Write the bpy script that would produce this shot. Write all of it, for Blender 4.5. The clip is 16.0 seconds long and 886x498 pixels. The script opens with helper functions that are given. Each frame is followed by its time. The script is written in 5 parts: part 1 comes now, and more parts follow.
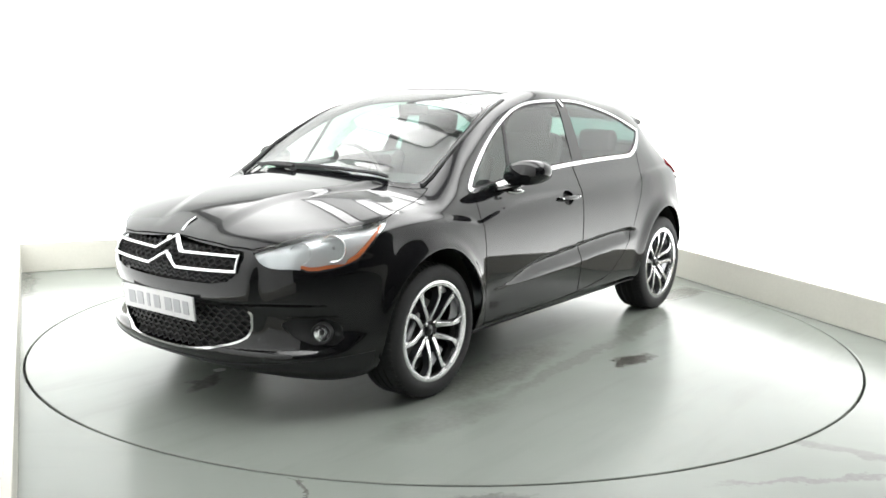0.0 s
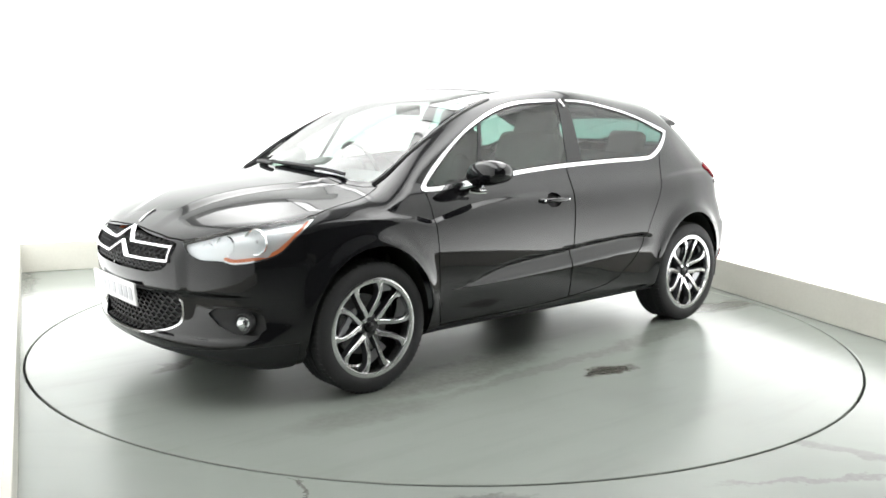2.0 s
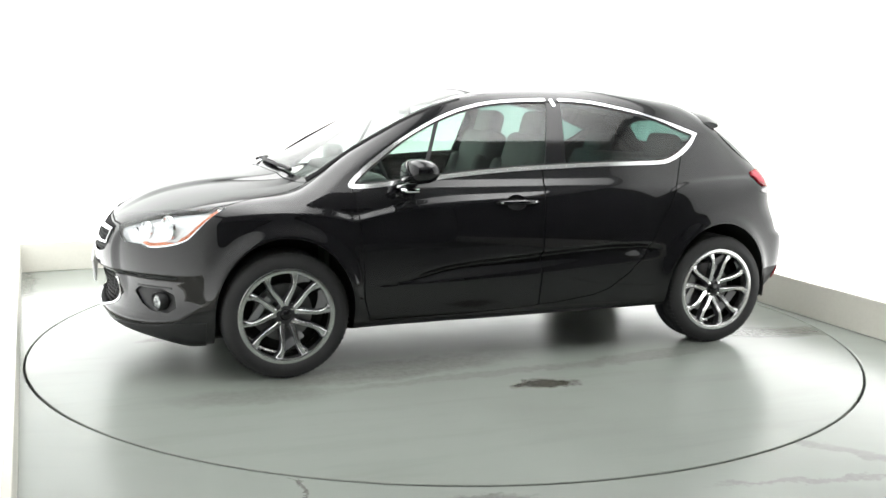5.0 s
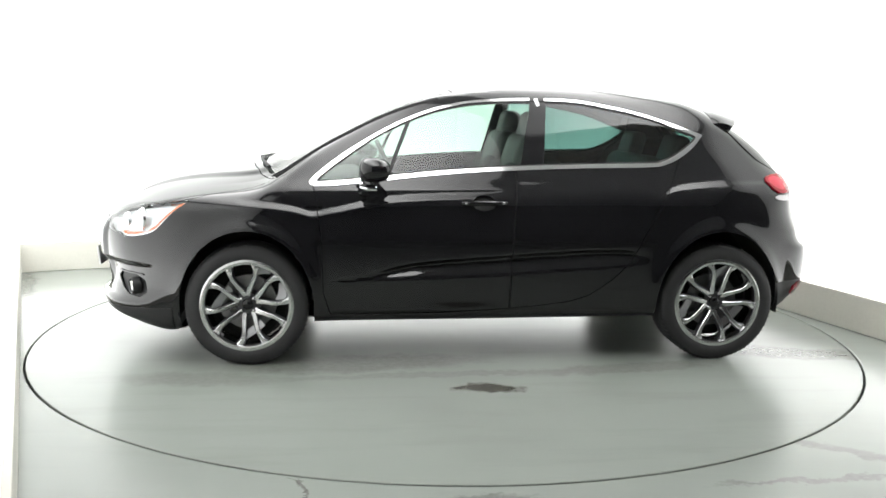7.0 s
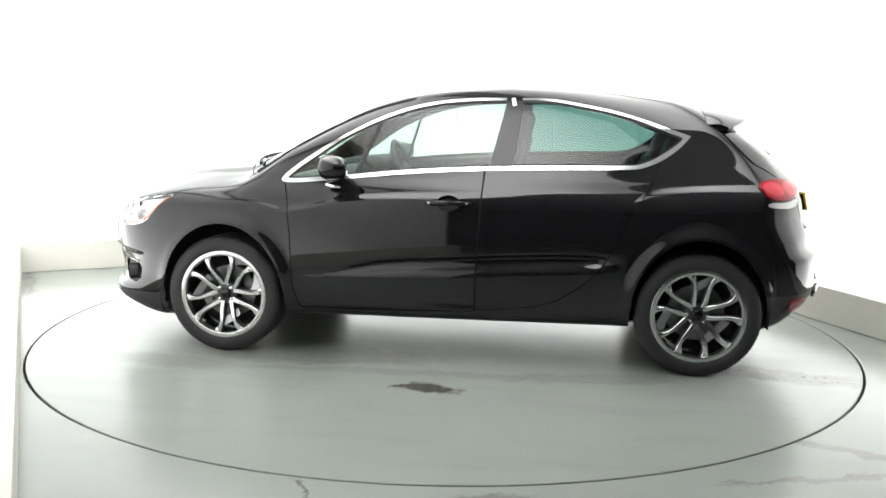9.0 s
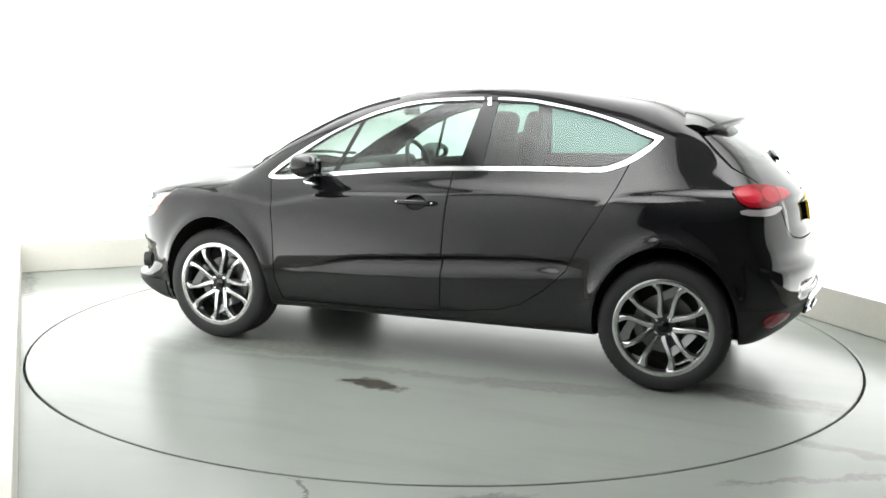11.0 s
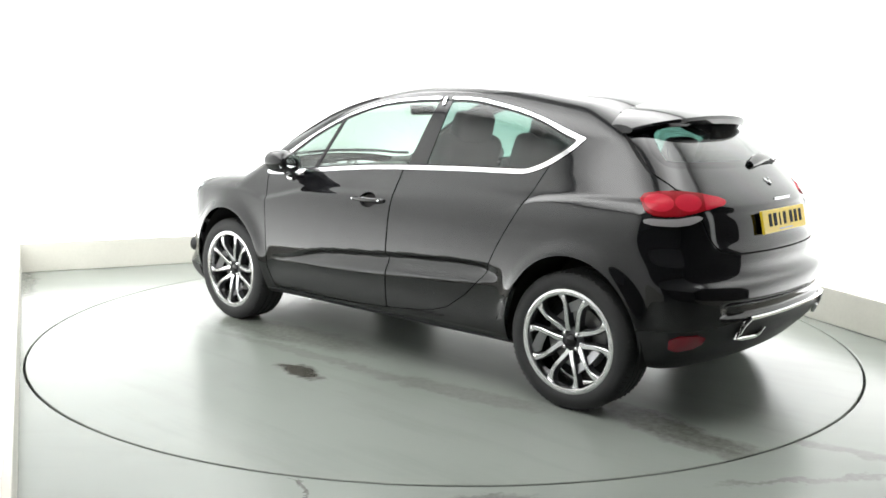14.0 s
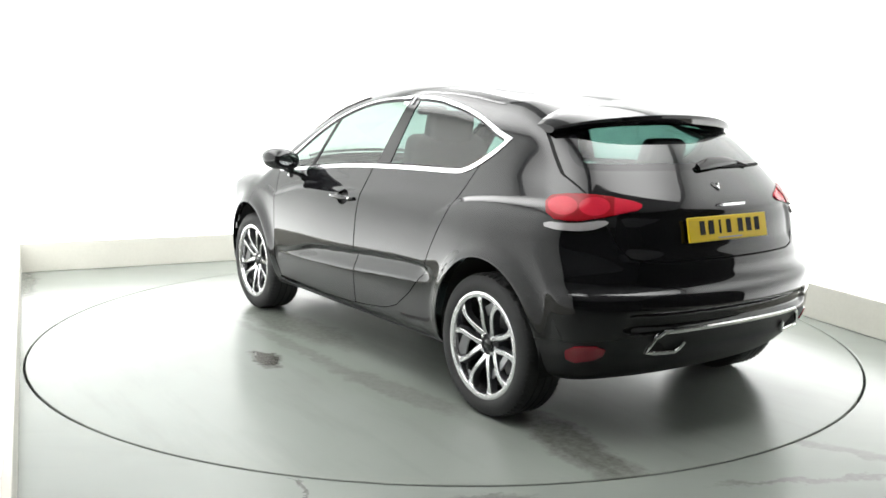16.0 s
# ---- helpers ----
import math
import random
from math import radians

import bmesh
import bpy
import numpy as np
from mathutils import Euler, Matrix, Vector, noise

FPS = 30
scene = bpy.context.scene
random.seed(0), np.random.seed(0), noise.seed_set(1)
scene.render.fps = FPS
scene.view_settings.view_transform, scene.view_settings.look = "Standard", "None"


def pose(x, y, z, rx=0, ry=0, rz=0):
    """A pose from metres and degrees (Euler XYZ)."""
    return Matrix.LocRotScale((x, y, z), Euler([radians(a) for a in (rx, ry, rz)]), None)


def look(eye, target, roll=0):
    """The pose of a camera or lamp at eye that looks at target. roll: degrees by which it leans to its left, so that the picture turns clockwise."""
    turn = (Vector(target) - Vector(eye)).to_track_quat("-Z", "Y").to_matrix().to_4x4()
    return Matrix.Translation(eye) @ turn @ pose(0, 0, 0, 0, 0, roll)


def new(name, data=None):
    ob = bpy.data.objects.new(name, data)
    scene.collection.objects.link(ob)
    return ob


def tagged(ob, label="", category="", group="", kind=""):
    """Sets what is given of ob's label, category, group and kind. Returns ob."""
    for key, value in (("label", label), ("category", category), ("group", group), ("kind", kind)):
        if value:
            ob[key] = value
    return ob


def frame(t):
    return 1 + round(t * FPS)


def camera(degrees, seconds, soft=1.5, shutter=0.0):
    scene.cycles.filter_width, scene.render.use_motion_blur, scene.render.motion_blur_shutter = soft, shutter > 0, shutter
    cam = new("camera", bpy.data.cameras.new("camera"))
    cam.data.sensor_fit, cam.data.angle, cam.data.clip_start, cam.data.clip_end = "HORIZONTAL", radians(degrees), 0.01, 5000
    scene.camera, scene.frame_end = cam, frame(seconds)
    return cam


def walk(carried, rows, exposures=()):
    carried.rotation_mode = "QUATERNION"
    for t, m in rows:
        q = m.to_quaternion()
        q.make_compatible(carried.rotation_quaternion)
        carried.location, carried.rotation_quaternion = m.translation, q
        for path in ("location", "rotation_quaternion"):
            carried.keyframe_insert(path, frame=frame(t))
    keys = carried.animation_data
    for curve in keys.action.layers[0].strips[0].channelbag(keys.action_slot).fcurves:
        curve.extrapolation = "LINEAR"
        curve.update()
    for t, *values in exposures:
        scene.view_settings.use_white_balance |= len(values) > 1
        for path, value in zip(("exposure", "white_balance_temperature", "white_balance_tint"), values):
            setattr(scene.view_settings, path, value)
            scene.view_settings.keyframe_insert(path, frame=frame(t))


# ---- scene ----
# ---------------------------------------------------------------- camera
EYE = (0.0, -5.661, 1.406)
cam = camera(52.13, 16.0, soft=1.6)
CAM_POSE = look(EYE, (-0.016, -0.723, 0.623), 0.968)
walk(cam, [(0.0, CAM_POSE), (16.0, CAM_POSE)])

# ---------------------------------------------------------------- world and light
world = bpy.data.worlds.new("world")
scene.world = world
world.use_nodes = True
world.node_tree.nodes["Background"].inputs[0].default_value = (0.9, 0.95, 1.0, 1)
world.node_tree.nodes["Background"].inputs[1].default_value = 0.05
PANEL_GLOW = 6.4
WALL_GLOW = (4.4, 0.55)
scene.view_settings.exposure = 0.0


# ---------------------------------------------------------------- materials
def material(name, color, rough=0.5, metal=0.0, vary=0.0, grain=0.0, scale=8.0, coat=0.0, bump=0.0, spec=0.5, emit=0.0, trans=0.0, ior=1.45):
    """Principled surface with colour variation at two scales, roughness wear and fine relief."""
    m = bpy.data.materials.new(name)
    m.use_nodes = True
    nt = m.node_tree
    b = nt.nodes["Principled BSDF"]
    b.inputs["Base Color"].default_value = (*color, 1)
    b.inputs["Roughness"].default_value = rough
    b.inputs["Metallic"].default_value = metal
    b.inputs["Specular IOR Level"].default_value = spec
    b.inputs["IOR"].default_value = ior
    b.inputs["Coat Weight"].default_value = coat
    b.inputs["Coat Roughness"].default_value = 0.03
    b.inputs["Transmission Weight"].default_value = trans
    if emit:
        b.inputs["Emission Color"].default_value = (*color, 1)
        b.inputs["Emission Strength"].default_value = emit
    if vary or grain or bump:
        co = nt.nodes.new("ShaderNodeTexCoord")
        big = nt.nodes.new("ShaderNodeTexNoise")
        big.inputs["Scale"].default_value = scale * 0.15
        big.inputs["Detail"].default_value = 5
        fine = nt.nodes.new("ShaderNodeTexNoise")
        fine.inputs["Scale"].default_value = scale * 6
        fine.inputs["Detail"].default_value = 6
        for n in (big, fine):
            nt.links.new(co.outputs["Object"], n.inputs["Vector"])
        mul = nt.nodes.new("ShaderNodeMath")
        mul.operation = "MULTIPLY_ADD"
        nt.links.new(big.outputs["Fac"], mul.inputs[0])
        mul.inputs[1].default_value, mul.inputs[2].default_value = 2 * vary, 1 - vary
        mul2 = nt.nodes.new("ShaderNodeMath")
        mul2.operation = "MULTIPLY_ADD"
        nt.links.new(fine.outputs["Fac"], mul2.inputs[0])
        mul2.inputs[1].default_value, mul2.inputs[2].default_value = 2 * grain, 1 - grain
        both = nt.nodes.new("ShaderNodeMath")
        both.operation = "MULTIPLY"
        nt.links.new(mul.outputs[0], both.inputs[0])
        nt.links.new(mul2.outputs[0], both.inputs[1])
        sc = nt.nodes.new("ShaderNodeVectorMath")
        sc.operation = "SCALE"
        sc.inputs[0].default_value = color
        nt.links.new(both.outputs[0], sc.inputs["Scale"])
        nt.links.new(sc.outputs[0], b.inputs["Base Color"])
        ro = nt.nodes.new("ShaderNodeMath")
        ro.operation = "MULTIPLY"
        ro.inputs[1].default_value = rough
        nt.links.new(both.outputs[0], ro.inputs[0])
        nt.links.new(ro.outputs[0], b.inputs["Roughness"])
        if bump:
            bp = nt.nodes.new("ShaderNodeBump")
            bp.inputs["Strength"].default_value = bump
            bp.inputs["Distance"].default_value = 0.002
            nt.links.new(fine.outputs["Fac"], bp.inputs["Height"])
            nt.links.new(bp.outputs[0], b.inputs["Normal"])
    return m


PAINT = material("black_paint", (0.0068, 0.0068, 0.0078), 0.035, vary=0.15, grain=0.05, scale=3, spec=0.65)
CHROME = material("chrome", (0.82, 0.82, 0.83), 0.09, 1.0, vary=0.03, scale=20)
RUBBER = material("tyre_rubber", (0.020, 0.020, 0.021), 0.72, vary=0.2, grain=0.2, scale=12, bump=0.3)
PLASTIC = material("black_plastic", (0.015, 0.015, 0.016), 0.55, vary=0.15, grain=0.15, scale=20, bump=0.25)
GLOSS = material("gloss_black_trim", (0.005, 0.005, 0.006), 0.08, vary=0.1, scale=10)
DARK = material("shadow_gap", (0.009, 0.009, 0.009), 0.8, grain=0.1)
ALLOY = material("machined_alloy", (0.62, 0.62, 0.63), 0.22, 1.0, vary=0.08, grain=0.08, scale=15)
GREY_ALLOY = material("dark_painted_alloy", (0.045, 0.046, 0.05), 0.38, 0.4, vary=0.15, grain=0.1, scale=15)
WALL_WHITE = material("white_wall_paint", (0.86, 0.87, 0.86), 0.65, vary=0.03, grain=0.02, scale=4, bump=0.05)
# for unseen added walls, kept dark so the car reflects dark on that side
UNSEEN_GREY = material("unseen_wall_dark_grey", (0.06, 0.06, 0.06), 0.7, vary=0.15, grain=0.05, scale=3)
KERB_PAINT = material("kerb_paint", (0.53, 0.52, 0.47), 0.55, vary=0.14, grain=0.06, scale=9, bump=0.1)
CEILING_WHITE = material("ceiling_white", (0.62, 0.62, 0.62), 0.8, vary=0.03, scale=3)


def diffuser(name, half_x, half_y, centre, edge):
    """Stretched diffuser cloth, brightest in the middle and falling off towards its frame."""
    m = bpy.data.materials.new(name)
    m.use_nodes = True
    nt = m.node_tree
    b = nt.nodes["Principled BSDF"]
    b.inputs["Base Color"].default_value = (0.8, 0.8, 0.8, 1)
    b.inputs["Emission Color"].default_value = (1.0, 1.0, 0.99, 1)
    co = nt.nodes.new("ShaderNodeTexCoord")
    mp = nt.nodes.new("ShaderNodeMapping")
    mp.vector_type = "TEXTURE"
    mp.inputs["Scale"].default_value = (half_x, half_y, 10)
    ln = nt.nodes.new("ShaderNodeVectorMath")
    ln.operation = "LENGTH"
    rg = nt.nodes.new("ShaderNodeMapRange")
    rg.interpolation_type = "SMOOTHSTEP"
    rg.inputs["From Min"].default_value, rg.inputs["From Max"].default_value = 0.1, 1.05
    rg.inputs["To Min"].default_value, rg.inputs["To Max"].default_value = centre, edge
    nt.links.new(co.outputs["Object"], mp.inputs["Vector"])
    nt.links.new(mp.outputs[0], ln.inputs[0])
    nt.links.new(ln.outputs["Value"], rg.inputs["Value"])
    nt.links.new(rg.outputs[0], b.inputs["Emission Strength"])
    return m


def wall_with_glow(name, low, high):
    """White booth wall with emission added to its surface, strongest along its foot."""
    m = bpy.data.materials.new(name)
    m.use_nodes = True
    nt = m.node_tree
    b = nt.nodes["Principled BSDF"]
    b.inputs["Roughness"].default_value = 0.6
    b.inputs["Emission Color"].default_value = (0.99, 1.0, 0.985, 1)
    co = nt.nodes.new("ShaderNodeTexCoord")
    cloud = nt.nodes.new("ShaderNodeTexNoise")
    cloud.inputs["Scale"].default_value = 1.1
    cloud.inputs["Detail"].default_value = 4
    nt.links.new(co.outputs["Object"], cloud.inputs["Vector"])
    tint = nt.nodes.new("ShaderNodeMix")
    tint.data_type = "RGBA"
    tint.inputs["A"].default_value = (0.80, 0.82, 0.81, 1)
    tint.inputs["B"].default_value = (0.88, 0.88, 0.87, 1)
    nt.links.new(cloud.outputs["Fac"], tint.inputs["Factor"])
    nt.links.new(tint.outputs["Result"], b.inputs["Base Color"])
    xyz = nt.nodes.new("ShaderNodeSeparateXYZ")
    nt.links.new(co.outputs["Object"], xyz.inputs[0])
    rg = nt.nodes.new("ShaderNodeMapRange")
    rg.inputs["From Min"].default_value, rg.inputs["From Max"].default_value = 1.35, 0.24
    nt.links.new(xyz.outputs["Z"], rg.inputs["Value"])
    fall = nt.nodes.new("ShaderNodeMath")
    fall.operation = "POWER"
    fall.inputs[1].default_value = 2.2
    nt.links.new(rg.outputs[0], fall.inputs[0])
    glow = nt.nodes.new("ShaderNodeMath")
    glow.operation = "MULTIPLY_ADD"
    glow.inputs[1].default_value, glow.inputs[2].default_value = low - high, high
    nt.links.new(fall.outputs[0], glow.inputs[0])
    # the added glow fades out towards the open end of the booth
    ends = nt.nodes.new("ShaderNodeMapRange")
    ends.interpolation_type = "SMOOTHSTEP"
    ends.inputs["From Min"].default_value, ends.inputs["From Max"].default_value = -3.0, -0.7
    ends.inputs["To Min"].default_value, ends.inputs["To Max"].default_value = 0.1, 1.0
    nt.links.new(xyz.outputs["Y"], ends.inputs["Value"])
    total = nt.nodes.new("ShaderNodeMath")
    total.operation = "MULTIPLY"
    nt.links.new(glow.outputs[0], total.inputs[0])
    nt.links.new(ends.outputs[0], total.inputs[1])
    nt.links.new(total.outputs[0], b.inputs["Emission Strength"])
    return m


# emission added to the walls for the bright low reflections in the paint
GLOWING_WALL = wall_with_glow("white_wall_added_glow", *WALL_GLOW)
STRIP_W = 2.2
GLOW = diffuser("light_diffuser", 20.0, STRIP_W * 0.5, PANEL_GLOW, 1.6)
BACK_GLOW = diffuser("back_light_diffuser", 20.0, STRIP_W * 0.5, PANEL_GLOW * 0.32, 0.9)


# ---------------------------------------------------------------- mesh helpers
def part(name, bm, mat, parent=None, label="", smooth=False):
    """Link a bmesh as one mesh object under a thing or part."""
    me = bpy.data.meshes.new(name)
    bm.normal_update()
    bm.to_mesh(me)
    bm.free()
    ob = new(name, me)
    if mat:
        me.materials.append(mat)
    if smooth:
        me.shade_smooth()
        me.set_sharp_from_angle(angle=radians(38))
    if parent:
        ob.parent = parent
    if label:
        tagged(ob, label)
    return ob


def empty(name, m, label, category, group="", parent=None):
    ob = new(name)
    ob.matrix_basis = m
    if parent:
        ob.parent = parent
    return tagged(ob, label, category, group)


def add_box(bm, size, m=Matrix(), bevel=0.0, seg=2):
    r = bmesh.ops.create_cube(bm, size=1.0)
    vs = r["verts"]
    bmesh.ops.scale(bm, vec=size, verts=vs)
    if bevel:
        es = list({e for v in vs for e in v.link_edges})
        rb = bmesh.ops.bevel(bm, geom=es, offset=bevel, segments=seg, affect="EDGES", profile=0.5)
        vs = list({v for f in rb["faces"] for v in f.verts} | {v for v in vs if v.is_valid})
    bmesh.ops.transform(bm, matrix=m, verts=vs)
    return bm


def box(size, m=Matrix(), bevel=0.0, seg=2):
    return add_box(bmesh.new(), size, m, bevel, seg)


def lathe(bm, profile, seg, m=Matrix(), closed=False):
    """Turn a profile of (radius, along) pairs about the local y axis."""
    rings = []
    for r, a in profile:
        rings.append([bm.verts.new(m @ Vector((r * math.cos(2 * math.pi * i / seg), a, r * math.sin(2 * math.pi * i / seg)))) for i in range(seg)])
    pairs = list(zip(rings, rings[1:])) + ([(rings[-1], rings[0])] if closed else [])
    for a, b in pairs:
        for i in range(seg):
            j = (i + 1) % seg
            bm.faces.new((a[i], a[j], b[j], b[i]))
    return rings


def sweep(bm, path, section, caps=True, up=Vector((0, 0, 1))):
    """Sweep a closed 2D section (a, b) along a polyline of Vectors."""
    rings = []
    n = len(path)
    for i, p in enumerate(path):
        d = (path[min(i + 1, n - 1)] - path[max(i - 1, 0)]).normalized()
        s = d.cross(up)
        s = s.normalized() if s.length > 1e-5 else Vector((0, 1, 0))
        u = s.cross(d).normalized()
        sec = section(i / (n - 1)) if callable(section) else section
        rings.append([bm.verts.new(p + s * a + u * b) for a, b in sec])
    k = len(rings[0])
    for r0, r1 in zip(rings, rings[1:]):
        for j in range(k):
            bm.faces.new((r0[j], r0[(j + 1) % k], r1[(j + 1) % k], r1[j]))
    if caps:
        bm.faces.new(rings[0][::-1])
        bm.faces.new(rings[-1])
    return bm


def oval(a, b, k=8):
    return [(a * math.cos(2 * math.pi * i / k), b * math.sin(2 * math.pi * i / k)) for i in range(k)]


# ---------------------------------------------------------------- the booth
TABLE_R = 2.452
WALL_T = 0.12
KERB_H = 0.24
ROOM_H = 3.3


def meet(p, d, q, e):
    """Where the plan lines p + s d and q + s e cross."""
    k = ((q[0] - p[0]) * e[1] - (q[1] - p[1]) * e[0]) / (d[0] * e[1] - d[1] * e[0])
    return (p[0] + k * d[0], p[1] + k * d[1])


LEFT_P, LEFT_D = (-3.458, 1.585), (0.42, -0.9075)
BACK_P, BACK_D = (-3.458, 1.585), (0.900, 0.436)
RIGHT_P, RIGHT_D = (1.978, 1.922), (0.3456, -0.9384)
FRONT_P, FRONT_D = (0.0, -8.6), (0.92, 0.39)
CORNER_A = meet(LEFT_P, LEFT_D, BACK_P, BACK_D)
CORNER_B = meet(BACK_P, BACK_D, RIGHT_P, RIGHT_D)
CORNER_C = meet(RIGHT_P, RIGHT_D, FRONT_P, FRONT_D)
CORNER_D = meet(FRONT_P, FRONT_D, (LEFT_P[0] - 1.2, LEFT_P[1] - 0.5), LEFT_D)
CORNER_E = (CORNER_A[0] - 1.2, CORNER_A[1] - 0.5)


def run(name, a, b, z0, z1, t0, t1, mat, bevel=0.0, label="", extra=0.36):
    """A straight upright slab along the plan line a to b, from t0 to t1 behind its face."""
    a, b = Vector((*a, 0)), Vector((*b, 0))
    d = (b - a).normalized()
    n = Vector((-d.y, d.x, 0))
    ln = (b - a).length + extra
    m = Matrix.Translation((a + b) / 2 + n * (t0 + t1) / 2 + Vector((0, 0, (z0 + z1) / 2))) @ Matrix.Rotation(math.atan2(d.y, d.x), 4, "Z")
    return tagged(part(name, box((ln, abs(t1 - t0), z1 - z0), m, bevel), mat), label, kind="structure")
def glass(name, tint, gloss=1.0):
    """Thin pane: tinted see-through with a Fresnel gloss."""
    m = bpy.data.materials.new(name)
    m.use_nodes = True
    nt = m.node_tree
    nt.nodes.remove(nt.nodes["Principled BSDF"])
    tr = nt.nodes.new("ShaderNodeBsdfTransparent")
    tr.inputs[0].default_value = (*tint, 1)
    gl = nt.nodes.new("ShaderNodeBsdfGlossy")
    gl.inputs["Roughness"].default_value = 0.02
    fr = nt.nodes.new("ShaderNodeLayerWeight")
    fr.inputs["Blend"].default_value = 0.5
    p5 = nt.nodes.new("ShaderNodeMath")
    p5.operation = "POWER"
    p5.inputs[1].default_value = 4.0
    nt.links.new(fr.outputs["Facing"], p5.inputs[0])
    k = nt.nodes.new("ShaderNodeMath")
    k.operation = "MULTIPLY_ADD"
    k.inputs[1].default_value = 0.92 * gloss
    k.inputs[2].default_value = 0.06 * gloss
    nt.links.new(p5.outputs[0], k.inputs[0])
    mx = nt.nodes.new("ShaderNodeMixShader")
    nt.links.new(k.outputs[0], mx.inputs[0])
    nt.links.new(tr.outputs[0], mx.inputs[1])
    nt.links.new(gl.outputs[0], mx.inputs[2])
    nt.links.new(mx.outputs[0], nt.nodes["Material Output"].inputs[0])
    return m


SCREEN_GLASS = glass("windscreen_glass", (0.74, 0.82, 0.78))
SIDE_GLASS = glass("side_glass", (0.56, 0.68, 0.62))
TINT_GLASS = glass("tinted_rear_glass", (0.24, 0.37, 0.34))
LENS = glass("clear_lens", (0.93, 0.95, 0.96))
RED_LENS = material("red_lamp_lens", (0.24, 0.004, 0.010), 0.2, vary=0.25, grain=0.15, scale=25, coat=0.12, spec=0.3)
PINK_LENS = material("red_lamp_glow_lens", (0.46, 0.012, 0.03), 0.2, vary=0.2, grain=0.2, scale=30, coat=0.12, spec=0.3)
DEEP_RED = material("dark_red_reflector", (0.22, 0.008, 0.02), 0.15, vary=0.25, grain=0.2, scale=30, coat=0.5)
CLEAR_WHITE = material("clear_white_lens", (0.46, 0.44, 0.45), 0.2, 0.3, vary=0.2, grain=0.15, scale=30, coat=0.6)
AMBER = material("amber_strip", (0.60, 0.17, 0.07), 0.25, vary=0.1, grain=0.1, scale=25)
REFLECTOR = material("lamp_reflector", (0.88, 0.88, 0.88), 0.16, 1.0, vary=0.05, scale=30)
LAMP_GREY = material("lamp_housing", (0.80, 0.81, 0.82), 0.25, 0.35, vary=0.15, grain=0.1, scale=25)
PLATE_WHITE = material("white_plate", (0.60, 0.60, 0.60), 0.3, vary=0.04, grain=0.03, scale=20)
PLATE_YELLOW = material("yellow_plate", (0.78, 0.55, 0.014), 0.3, vary=0.05, grain=0.04, scale=20)
PLATE_GREY = material("plate_character_grey", (0.36, 0.36, 0.38), 0.4, vary=0.1, grain=0.05, scale=20)
SEAT = material("dark_leather", (0.022, 0.022, 0.024), 0.5, vary=0.2, grain=0.2, scale=14, bump=0.4)
LINING = material("headlining_grey", (0.05, 0.05, 0.052), 0.8, vary=0.1, grain=0.15, scale=12)
MIRROR = material("mirror_glass", (0.85, 0.87, 0.88), 0.02, 1.0, vary=0.02)


